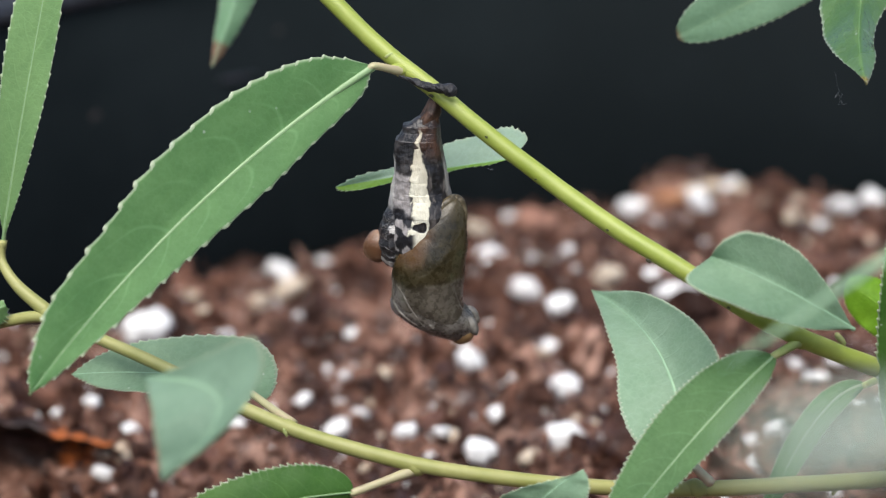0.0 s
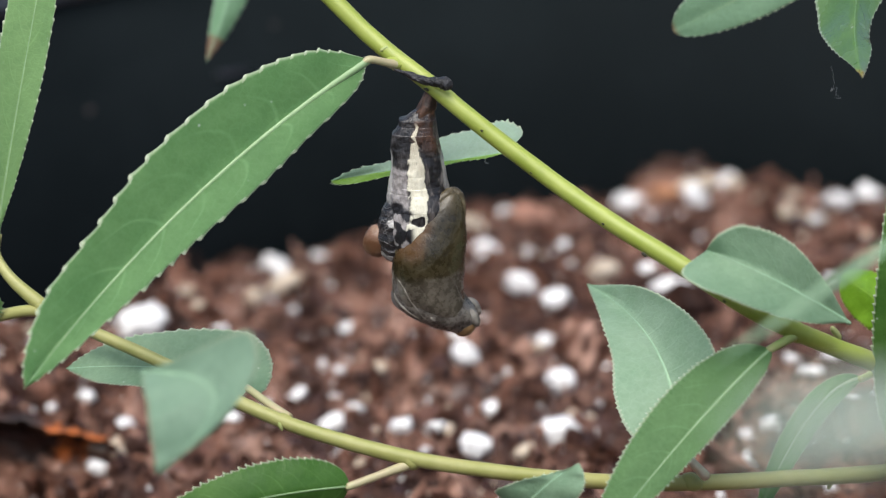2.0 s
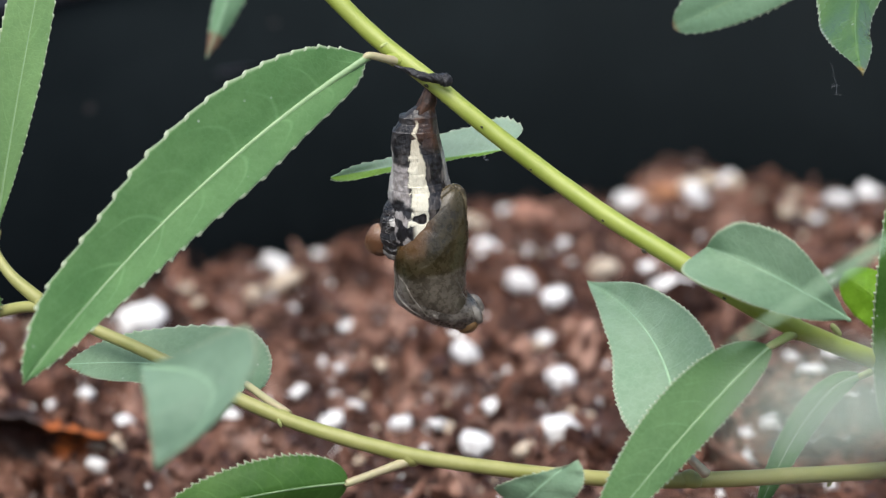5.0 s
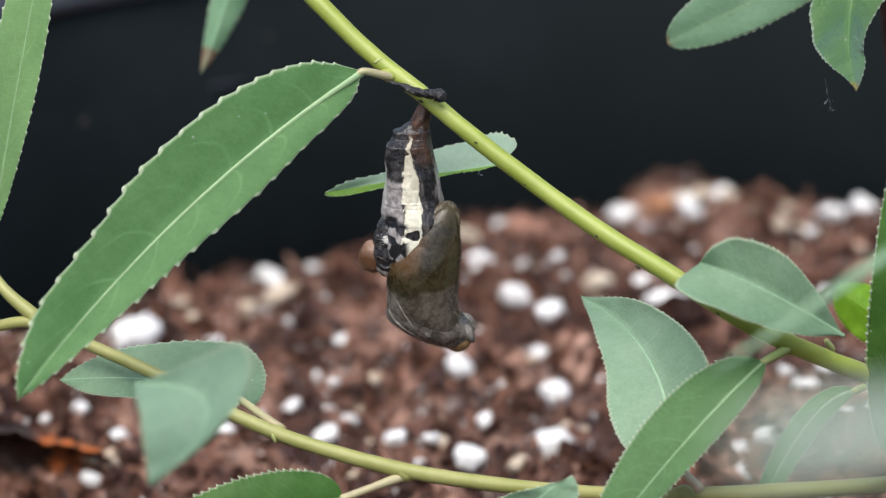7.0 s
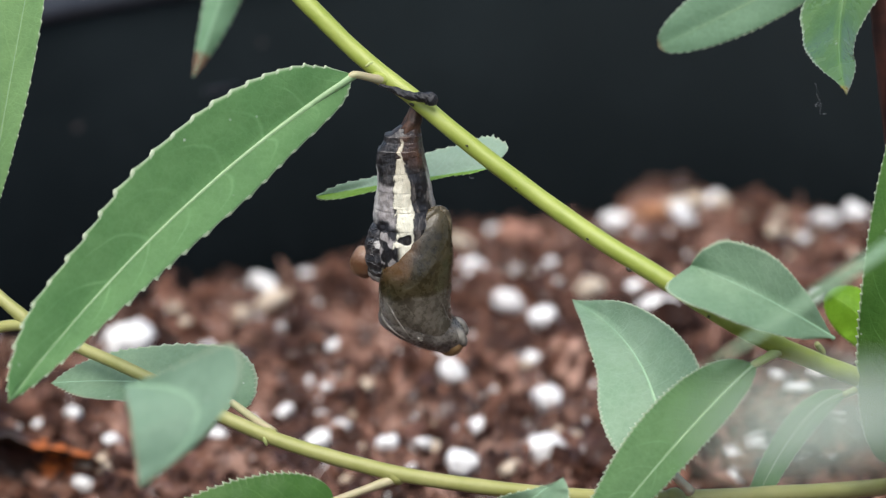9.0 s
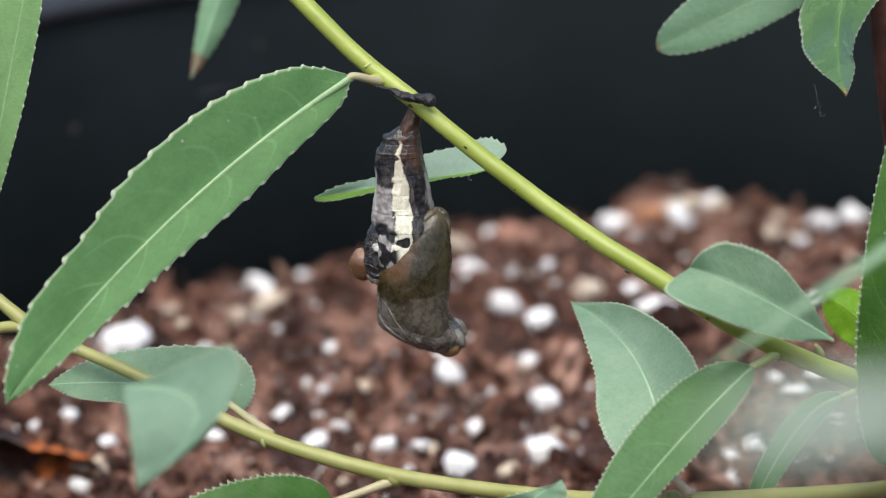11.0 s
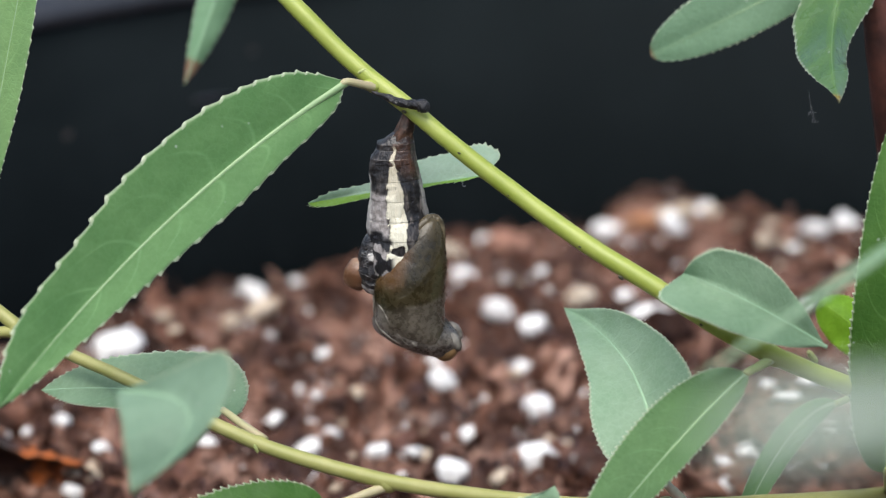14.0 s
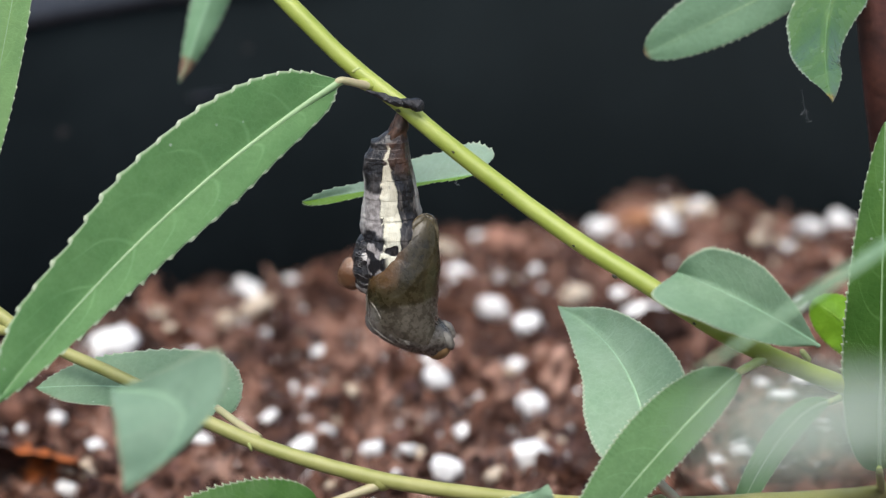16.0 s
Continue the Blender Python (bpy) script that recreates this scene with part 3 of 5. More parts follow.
def loft(rows, sides=28, power=2.0, grooves=(), depth=0.0, close=True, lump=0.0, seed=0.0, span=None):
    """Rings round a standing axis. rows: height, left, right, front, back, in mm. u of the uv runs round, with 0.5 at the front."""
    verts, faces, uvs = [], [], []
    fine = []
    for i in range(len(rows) - 1):
        for k in range(4):
            t = k / 4
            a, b, c, d = rows[max(i - 1, 0)], rows[i], rows[i + 1], rows[min(i + 2, len(rows) - 1)]
            fine.append([0.5 * (2 * q + (r - p) * t + (2 * p - 5 * q + 4 * r - s) * t * t + (3 * q - p - 3 * r + s) * t ** 3)
                         for p, q, r, s in zip(a, b, c, d)])
    fine.append(list(rows[-1]))
    top, bottom = span or (fine[0][0], fine[-1][0])
    for z, lft, rgt, front, back in fine:
        cx, rx = (lft + rgt) / 2, max(0.02, (rgt - lft) / 2)
        cy, ry = (front + back) / 2, max(0.02, (back - front) / 2)
        k = 1 - depth * max([math.exp(-((z - g) / 0.22) ** 2) for g in grooves], default=0.0)
        for j in range(sides + 1):
            w = math.pi / 2 + 2 * math.pi * j / sides
            ca, sa = math.cos(w), math.sin(w)
            x = math.copysign(abs(ca) ** (2 / power), ca)
            y = math.copysign(abs(sa) ** (2 / power), sa)
            b = 1 + lump * (noise.noise(Vector((x * 1.3 + seed, y * 1.3, z * 0.35))) + 0.45 * noise.noise(Vector((x * 4.5, y * 4.5 + seed, z * 1.3))))
            verts.append(Vector((cx + rx * x * k * b, cy + ry * y * k * b, z)))
            uvs.append((j / sides, (z - top) / (bottom - top)))
    m = sides + 1
    for i in range(len(fine) - 1):
        for j in range(sides):
            faces.append((i * m + j, (i + 1) * m + j, (i + 1) * m + j + 1, i * m + j + 1))
    if close:
        for r in (fine[0], fine[-1]):
            verts.append(Vector(((r[1] + r[2]) / 2, (r[3] + r[4]) / 2, r[0])))
            uvs.append((0.5, (r[0] - top) / (bottom - top)))
        for j in range(sides):
            faces.append((j, j + 1, len(verts) - 2))
            q = (len(fine) - 1) * m
            faces.append((q + j + 1, q + j, len(verts) - 1))
    return verts, faces, uvs


def own(at, shape):
    """A shape built round its thing's own middle, moved to that place."""
    return ([Vector(at) + v for v in shape[0]], *shape[1:])


def drape(obs, points, lift, steps=6):
    """A line over the surfaces of obs, seen from the front: x and z of its points in mm, in the space of their thing."""
    trees = [BVHTree.FromPolygons([v.co / MM for v in ob.data.vertices], [tuple(q.vertices) for q in ob.data.polygons]) for ob in obs]
    out = []
    for q in smooth_line([Vector((x, 0, z)) for x, z in points], steps):
        hits = [t.ray_cast(q + FACE * 40, -FACE) for t in trees]
        hits = [h for h in hits if h[0] is not None]
        if hits:
            out.append(min(hits, key=lambda h: h[3])[0] + FACE * lift)
    return out


def blob(centre, radii, turn=(0, 0, 0), lump=0.12, seed=0.0, cuts=3, rate=1.5):
    """A lumpy rounded body."""
    bm = bmesh.new()
    bmesh.ops.create_icosphere(bm, subdivisions=cuts, radius=1.0)
    r = Euler([radians(a) for a in turn]).to_matrix()
    verts = []
    for v in bm.verts:
        k = 1 + lump * noise.noise(v.co * rate + Vector((seed, seed * 2.1, 0)))
        verts.append(Vector(centre) + r @ Vector([c * k * q for c, q in zip(v.co, radii)]))
    faces = [tuple(v.index for v in f.verts) for f in bm.faces]
    bm.free()
    return verts, faces


def lathe(profile, centre, sides=96):
    """A closed ring swept round a standing axis; profile: radius and height, mm."""
    verts, faces = [], []
    n = len(profile)
    for j in range(sides):
        w = 2 * math.pi * j / sides
        verts += [(centre[0] + r * math.cos(w), centre[1] + r * math.sin(w), z) for r, z in profile]
    for j in range(sides):
        k = (j + 1) % sides
        for i in range(n):
            a = (i + 1) % n
            faces.append((j * n + i, k * n + i, k * n + a, j * n + a))
    return verts, faces


# ---- ground and pot ----
def soil_height(x, y):
    """Uneven potting soil, mm."""
    p = Vector((x, y, 0))
    h = 2.0 * noise.noise(p * 0.035) + 2.6 * noise.noise(p * 0.11 + Vector((7, 3, 1))) + 2.3 * noise.noise(p * 0.3) + 0.6 * noise.noise(p * 0.8)
    h -= 5.5 * math.exp(-((x + 55) / 10) ** 2 - ((y - 247) / 7) ** 2)      # the hollow under the dead leaf
    gap = max(0.0, POT_R - math.hypot(x - SOIL_X, y - SOIL_Y))
    if y > SOIL_Y:
        h -= math.exp(-(gap / 20) ** 2) * (6.2 + 3.4 * math.exp(-((x + 28) / 26) ** 2) + 2.2 * math.exp(-((x - 22) / 9) ** 2) - 5.2 * math.exp(-((x - 45) / 12) ** 2))
    return h


def build_ground():
    n, reach = 24, 400000.0
    verts, faces = [], []
    for r in (0.0, 400.0, 1500.0, 6000.0, 40000.0, reach):
        for j in range(n):
            w = 2 * math.pi * j / n
            verts.append((r * math.cos(w) + SOIL_X, r * math.sin(w) + SOIL_Y, -250.0))
    for i in range(5):
        for j in range(n):
            k = (j + 1) % n
            faces.append((i * n + j, i * n + k, (i + 1) * n + k, (i + 1) * n + j) if i else (j, (i + 1) * n + j, (i + 1) * n + k))
    tagged(mesh_object("ground", verts, faces, CONCRETE, (0, 0, 0), smooth=False), "pale grey concrete ground under the pot",
           "ground", kind="structure")


def build_pot():
    pot = thing("plant_pot", (SOIL_X, SOIL_Y, -250), label="round black plastic plant pot filled with soil", category="plant pot")
    r = POT_R
    c = (SOIL_X, SOIL_Y)
    part("wall", lathe([(r, -8), (r + 2.0, 39), (r + 5.0, 39), (r + 1.5, -60), (r - 26, -249.0), (r - 30, -249.0), (r - 2.5, -60)], c), POT_BLACK, pot)
    part("rim", lathe([(r + 1.6, 39.2), (r + 2.2, 41.2), (r + 3.6, 43.0), (r + 10, 43.4), (r + 12.5, 42), (r + 13, 33), (r + 11, 33), (r + 10, 39.2)], c), POT_RIM, pot)
    part("base", lathe([(0.5, -249.8), (0.5, -245), (r - 31, -245), (r - 31, -249.8)], c), POT_BLACK, pot)
    return pot


def build_soil():
    rings, verts, faces = 150, [], []
    sides = 420
    for i in range(rings + 1):
        r = (POT_R - 0.4) * i / rings
        for j in range(sides):
            w = 2 * math.pi * j / sides
            x, y = SOIL_X + r * math.cos(w), SOIL_Y + r * math.sin(w)
            verts.append((x, y, soil_height(x, y)))
    for i in range(rings):
        for j in range(sides):
            k = (j + 1) % sides
            faces.append((i * sides + j, (i + 1) * sides + j, (i + 1) * sides + k, i * sides + k))
    return tagged(mesh_object("soil", verts, faces, SOIL, (0, 0, 0)), "reddish-brown crumbly potting soil filling the black pot", "soil", kind="structure")


def pebble_shape(cuts, lump, seed, squash=(1, 1, 1), rate=1.6, pits=0.0):
    v, f = blob((0, 0, 0), squash, lump=lump, seed=seed, cuts=cuts, rate=rate)
    if pits:
        v = [p * (1 + pits * noise.noise(p * 3.1 + Vector((seed, 0, 4))) + 0.5 * pits * noise.noise(p * 6.7)) for p in v]
    return np.array([tuple(p) for p in v]), np.array(f)


def scatter(name, count, size, material, seed, shapes, label, category, sink=0.25, window=((-90, 118), (200, 392)), flat=0.75, smooth=True, heap=None):
    """Very many small loose pieces on the soil, in one mesh; heap: from 0 up they lie in heaps with bare hollows between."""
    rng = random.Random(seed)
    vs, fs, base = [], [], 0
    done = 0
    while done < count:
        x, y = rng.uniform(*window[0]), rng.uniform(*window[1])
        if math.hypot(x - SOIL_X, y - SOIL_Y) > POT_R - 2:
            continue
        if heap is not None and noise.noise(Vector((x, y, seed)) * 0.10) + 0.5 * noise.noise(Vector((x, y, seed)) * 0.31) < heap:
            continue
        done += 1
        r = size[0] + (size[1] - size[0]) * rng.random() ** 2.6
        if y > 335:
            r = min(r, 1.3)
        v, f = shapes[rng.randrange(len(shapes))]
        m = np.array(Euler((rng.uniform(0, 6.3), rng.uniform(0, 6.3), rng.uniform(0, 6.3))).to_matrix())
        k = np.array([rng.uniform(0.7, 1.3), rng.uniform(0.7, 1.3), flat])
        q = (v * k * r) @ m.T + np.array([x, y, soil_height(x, y) + r * (0.55 - sink)])
        vs.append(q)
        fs.append(f + base)
        base += len(v)
    verts = np.concatenate(vs) * MM
    faces = np.concatenate(fs)
    me = bpy.data.meshes.new(name)
    me.from_pydata(verts.tolist(), [], faces.tolist())
    me.polygons.foreach_set("use_smooth", [smooth] * len(me.polygons))
    me.materials.append(material)
    return tagged(new(name, me), label, category, kind="stuff")


def build_perlite():
    meshes = []
    for k in range(9):
        v, f = pebble_shape(3, 0.42, 3.3 * k + 1, (1.0, 0.85 + 0.05 * (k % 3), 0.8), 2.1, 0.28)
        v = np.sign(v) * np.abs(v) ** (0.72 + 0.06 * (k % 3))      # blocky, with blunt corners
        v *= np.array([1.05, 0.94, 0.87])
        me = bpy.data.meshes.new("perlite_grain")
        me.from_pydata((v * MM).tolist(), [], f.tolist())
        me.polygons.foreach_set("use_smooth", [True] * len(me.polygons))
        me.materials.append(PERLITE)
        meshes.append(me)
    other = []
    for mat in (PERLITE_CREAM, BARK_CHIP, BARK_CHIP_ORANGE):
        me = meshes[len(other)].copy()
        me.materials.clear()
        me.materials.append(mat)
        other.append(me)
    names = {0: ("perlite_grain", "white rounded perlite grain lying on the soil", "perlite", "perlite on the soil"),
             1: ("perlite_grain", "cream soil-stained perlite grain lying on the soil", "perlite", "perlite on the soil"),
             2: ("bark_chip", "pinkish-brown bark chip lying on the soil", "bark chip", "bark chips on the soil"),
             3: ("bark_chip", "orange-brown bark chip at the back of the pot", "bark chip", "bark chips on the soil")}
    rng = random.Random(4)
    # x, y, radius in mm, sort (0 white, 1 cream, 2 and 3 bark)
    front = [(14.8, 259.6, 2.75, 0), (4.6, 257.7, 2.03, 0), (-0.6, 263.4, 1.14, 0), (-4.6, 262.7, 1.26, 0), (-13.5, 267.1, 1.44, 0), (-18.5, 278.6, 1.19, 0), (-39.6, 267.3, 1.04, 0), (-45.2, 272.6, 1.07, 0), (-41.1, 253.8, 1.38, 0), (-39.9, 259.7, 1.52, 1), (-26.1, 268.8, 1.16, 0), (10.4, 255.3, 1.23, 1), (21.2, 257.0, 0.99, 0), (6.9, 267.9, 1.17, 0), (-10.4, 270.6, 0.88, 0), (-8.8, 277.2, 1.19, 1), (-52.3, 270.7, 0.76, 0), (-49.6, 271.6, 0.76, 0), (-43.3, 265.7, 0.80, 0), (42.0, 267.8, 1.15, 0), (38.0, 259.9, 0.85, 0), (38.1, 254.7, 1.11, 0), (51.0, 266.8, 1.17, 0)]
    middle = [(16.1, 280.5, 2.05, 0), (3.7, 287.4, 1.98, 0), (-4.6, 298.1, 1.46, 0), (15.1, 299.4, 0.95, 0), (12.1, 315.5, 2.17, 0), (17.0, 311.1, 2.00, 0), (6.7, 326.6, 2.50, 0), (-12.8, 299.7, 0.90, 0), (-41.4, 300.6, 2.93, 0), (-13.1, 283.7, 0.86, 0), (-7.8, 283.6, 0.92, 1), (-58.6, 306.0, 1.39, 0), (-63.2, 306.5, 0.88, 0), (24.5, 321.6, 1.93, 1), (31.2, 325.5, 2.06, 0), (35.3, 314.5, 3.03, 0), (19.4, 292.7, 1.39, 2), (50.7, 286.7, 1.10, 0), (48.1, 289.6, 0.93, 0), (24.7, 318.8, 0.75, 1), (-1.1, 305.7, 0.92, 2), (-31.1, 306.5, 1.28, 0)]
    back = [(-25.4, 342.4, 2.23, 0), (-23.0, 320.7, 1.91, 1), (-19.9, 356.7, 1.26, 0), (-26.9, 316.6, 1.42, 1), (5.5, 346.7, 1.69, 1), (15.2, 353.6, 2.76, 2), (33.4, 372.9, 2.82, 0), (43.0, 363.7, 2.42, 0), (49.6, 378.3, 2.20, 0), (38.9, 372.4, 1.75, 3), (37.0, 372.8, 1.25, 3), (32.7, 383.6, 1.05, 0), (11.0, 365.6, 1.19, 0), (45.9, 373.6, 1.81, 1), (42.6, 373.5, 1.65, 1), (50.4, 370.6, 1.38, 1), (53.9, 371.0, 1.08, 1), (-19.9, 324.7, 1.45, 1), (-15.4, 320.4, 1.09, 2)]
    edge = [(67.6, 367.3, 1.88, 0), (62.3, 359.9, 1.56, 0), (71.8, 385.7, 1.38, 1), (74.0, 373.5, 1.91, 0), (60.8, 375.7, 1.22, 1), (57.5, 359.8, 1.32, 1), (-64.5, 316.4, 1.54, 0), (-61.3, 321.4, 1.16, 1), (53.8, 292.0, 1.10, 0), (69.0, 350.6, 1.28, 2), (6.7, 332.3, 2.35, 0), (10.3, 342.6, 0.98, 0), (15.5, 330.3, 0.78, 1), (19.2, 333.6, 1.05, 0), (20.1, 326.0, 0.94, 0), (33.4, 316.9, 2.01, 0), (36.9, 320.0, 1.44, 0), (14.8, 297.7, 1.02, 0), (3.3, 296.6, 1.57, 0), (-37.3, 322.7, 1.11, 1), (-18.1, 325.4, 1.02, 2), (-14.8, 324.4, 0.77, 0), (-24.1, 339.7, 1.78, 0)]
    # longer grains: how wide, and their tilt in degrees
    LONG = {(0, 0): (0.92, 6), (1, 0): (0.9, 15), (23, 0): (0.85, 10), (24, 0): (0.95, 50), (27, 0): (0.95, 20), (28, 0): (0.95, -10), (29, 0): (1.05, -25), (31, 0): (1.1, -5), (45, 0): (1.15, 35), (51, 0): (1.2, 12), (52, 0): (1.15, 60), (53, 0): (1.1, -45), (54, 3): (1.45, 8), (55, 3): (1.3, 0), (38, 0): (1.1, 15)}
    for i, (x, y, r, sort) in enumerate(front + middle + back + edge):
        name, label, category, group = names[sort]
        ob = new(name, meshes[i % 9] if sort == 0 else other[sort - 1])
        ob.location = (x * MM, y * MM, (soil_height(x, y) + r * 0.45) * MM)
        ob.rotation_euler = (rng.uniform(-0.6, 0.6), rng.uniform(-0.6, 0.6), rng.uniform(-0.9, 0.9))
        wide = rng.uniform(0.85, 1.25)
        if (i, sort) in LONG:
            wide, tilt = LONG[i, sort]
            ob.rotation_euler = (0.1, radians(tilt), 0.2)
        ob.scale = (r * wide, r * rng.uniform(0.9, 1.1), r * rng.uniform(0.85, 1.0) / wide ** 0.5)
        tagged(ob, label, category, group)


# ---- the willow ----
def build_willow():
    foot = (70.82, 291.83, 0.0)
    shrub = thing("willow_shrub", foot, label="young willow with toothed green leaves growing in the pot", category="willow")
    trunk = smooth_line([(70.82, 291.83, -6.00), (61.00, 251.00, 8.50), (52.57, 223.62, 33.47), (49.50, 221.75, 47.42), (46.25, 220.02, 61.80), (44.06, 220.87, 72.84)], 8)
    part("trunk", tube(trunk, [3.0, 2.8, 2.5, 2.25, 1.9, 1.6], 18, 0.12), BARK_BROWN, shrub, "reddish-brown woody main stem")
    upper = smooth_line([(60.20, 249.46, 11.50), (49.24, 216.25, 25.80), (40.79, 198.15, 34.79), (34.69, 194.09, 38.49), (28.77, 193.00, 41.61), (22.01, 195.27, 45.35), (15.11, 198.54, 48.93), (8.75, 201.89, 52.79), (3.82, 204.04, 56.15), (-1.26, 206.30, 59.89), (-4.49, 208.10, 61.99), (-7.16, 209.70, 64.00), (-11.03, 211.87, 67.43), (-15.12, 215.10, 70.86)], 8)
    part("branch", tube(upper, [1.2, 0.98, 0.86, 0.86, 0.86, 0.84, 0.82, 0.81, 0.82, 0.84, 0.84], 20, 0.05), BARK_GREEN, shrub, "smooth yellow-green young branch")
    lower = smooth_line([(61.77, 251.21, 3.92), (50.94, 221.01, 14.54), (42.71, 204.21, 21.09), (32.68, 196.69, 23.83), (22.29, 193.80, 24.65), (13.27, 192.05, 25.72), (3.40, 191.45, 27.11), (-4.33, 191.88, 28.43), (-12.64, 193.53, 30.30), (-18.43, 195.20, 32.19), (-25.44, 198.15, 34.79), (-31.66, 201.76, 36.20), (-37.61, 204.37, 37.75), (-42.57, 206.10, 36.61), (-49.76, 208.60, 34.60)], 8)
    part("branch", tube(lower, [0.95, 0.85, 0.78, 0.74, 0.70, 0.70, 0.66, 0.62, 0.58, 0.56, 0.56], 18, 0.06), BARK_OLIVE, shrub, "olive-green lower branch")
    part("twig", tube(smooth_line([(-42.35, 208.55, 44.15), (-42.41, 207.93, 42.24), (-40.75, 206.26, 40.34), (-37.48, 204.66, 37.99)], 6), [0.5, 0.45, 0.55, 0.75], 12, 0.06), BARK_OLIVE, shrub)
    # swollen nodes where leaves leave the branches
    for k, (c, r) in enumerate([((-3.80, 207.80, 61.20), 0.82), ((32.23, 193.44, 39.72), 0.95), ((-37.48, 204.66, 37.99), 0.75), ((-2.53, 191.68, 27.84), 0.78), ((23.44, 193.83, 24.75), 0.84), ((-14.02, 194.10, 30.74), 0.7)]):
        part("node", blob(c, (r * 1.35, r, r), (0, 33, 0), 0.12, k * 2.7), BARK_GREEN if k < 2 else BARK_OLIVE, shrub)
    part("node", blob((-4.10, 207.00, 61.28), (0.95, 0.62, 0.58), (0, 8, 0), 0.14, 7.7), BARK_GREEN, shrub)
    for k, (c, r) in enumerate([((-14.42, 193.10, 30.59), 0.3), ((37.34, 199.31, 22.20), 0.45), ((-5.06, 207.68, 62.52), 0.28), ((20.27, 196.06, 46.17), 0.2), ((35.83, 193.00, 39.77), 0.5)]):
        part("bud", blob(c, (r * 0.6, r * 0.6, r * 1.5), (0, -20 + 40 * k, 0), 0.15, k * 4.1), PETIOLE, shrub)
    for k, (c, r) in enumerate([((4.01, 202.91, 55.91), 0.14), ((-1.10, 205.05, 59.28), 0.2), ((18.59, 195.59, 46.32), 0.25), ((8.50, 200.74, 52.48), 0.1), ((14.93, 197.39, 48.64), 0.12), ((25.59, 192.39, 42.96), 0.15)]):
        part("speck", blob(c, (r * 1.3, r * 0.6, r * 0.7), (0, 33, 0), 0.4, k * 1.7, 2), SPECK, shrub)
    leaf(shrub, (-6.37, 205.39, 62.04), (-22.16, 196.11, 51.29), (-35.37, 181.50, 38.92), 4.5, (0, 0), teeth=27, material=LEAF_GREEN, petiole=(-3.16, 207.40, 60.91), petiole_material=PETIOLE_PINK, seed=1.3, ends=0.35, tooth=0.25, cup=0.04, label="large grey-green toothed willow leaf",
         edges=([(-6.37, 205.39, 62.04), (-6.67, 204.87, 61.37), (-7.69, 203.68, 59.41), (-11.96, 200.60, 55.79), (-16.08, 197.48, 52.31), (-21.56, 193.32, 48.40), (-24.91, 190.56, 45.94), (-28.90, 187.05, 43.02), (-32.55, 183.71, 40.50), (-35.37, 181.50, 38.92)],
                [(-6.37, 205.39, 62.04), (-9.14, 204.70, 62.95), (-12.20, 203.77, 63.17), (-16.19, 202.04, 62.00), (-21.04, 199.28, 59.32), (-26.09, 195.39, 55.08), (-29.90, 191.32, 50.41), (-33.84, 186.52, 45.76), (-35.34, 183.03, 41.54), (-35.37, 181.50, 38.92)]))
    leaf(shrub, (-42.30, 208.38, 43.64), (-39.42, 210.08, 58.56), (-34.17, 216.17, 83.78), 2.78, (5, -40), teeth=40, material=LEAF_FRESH, peak=0.6, full=2.5, seed=2.1, tooth=0.15, label="light green upright willow leaf")
    leaf(shrub, (-20.56, 255.06, 67.57), (-22.85, 252.51, 59.72), (-26.02, 249.77, 51.27), 2.22, (20, 20), teeth=14, tooth=0.12, material=LEAF_PALE_DRY, rib=RIB_PALE, peak=0.35, full=1.4, seed=3.1, label="pale willow leaf with a dry brown tip")
    leaf(shrub, (6.44, 208.50, 52.28), (-1.74, 210.50, 50.42), (-10.24, 208.50, 49.49), 2.0, (0, 0), teeth=24, material=LEAF_GLAUCOUS, rib=RIB_PALE, petiole=(7.30, 204.20, 53.05), seed=4.4, tooth=0.26, ends=0.10, cup=0.02, face=(0.12, -0.9, 0.1), label="pale toothed leaf seen nearly edge-on behind the chrysalis",
         edges=([(6.44, 208.50, 52.28), (4.40, 208.50, 51.72), (2.32, 209.00, 51.25), (0.49, 209.20, 50.80), (-2.27, 209.60, 50.18), (-4.75, 209.20, 49.79), (-7.82, 208.60, 49.23), (-9.59, 208.30, 49.21), (-10.24, 208.50, 49.49)],
                [(6.44, 208.50, 52.28), (7.98, 210.00, 53.71), (6.71, 211.00, 54.50), (5.38, 212.00, 54.23), (3.39, 213.00, 53.28), (0.71, 213.00, 52.55), (-2.13, 212.00, 51.41), (-4.79, 211.00, 50.67), (-7.84, 209.60, 50.34), (-10.24, 208.50, 49.49)]))
    leaf(shrub, (44.23, 228.44, 70.1), (33.32, 226.19, 64.95), (23.83, 226.88, 59.93), (2.78, 3.64), (-12, -6), teeth=26, material=LEAF_PALE_TIP, rib=RIB, ends=0.14, peak=0.5, full=1.1, seed=5.2, petiole=(44.70, 228.60, 74.10), tooth=0.13, label="pale green leaf with a brown tip")
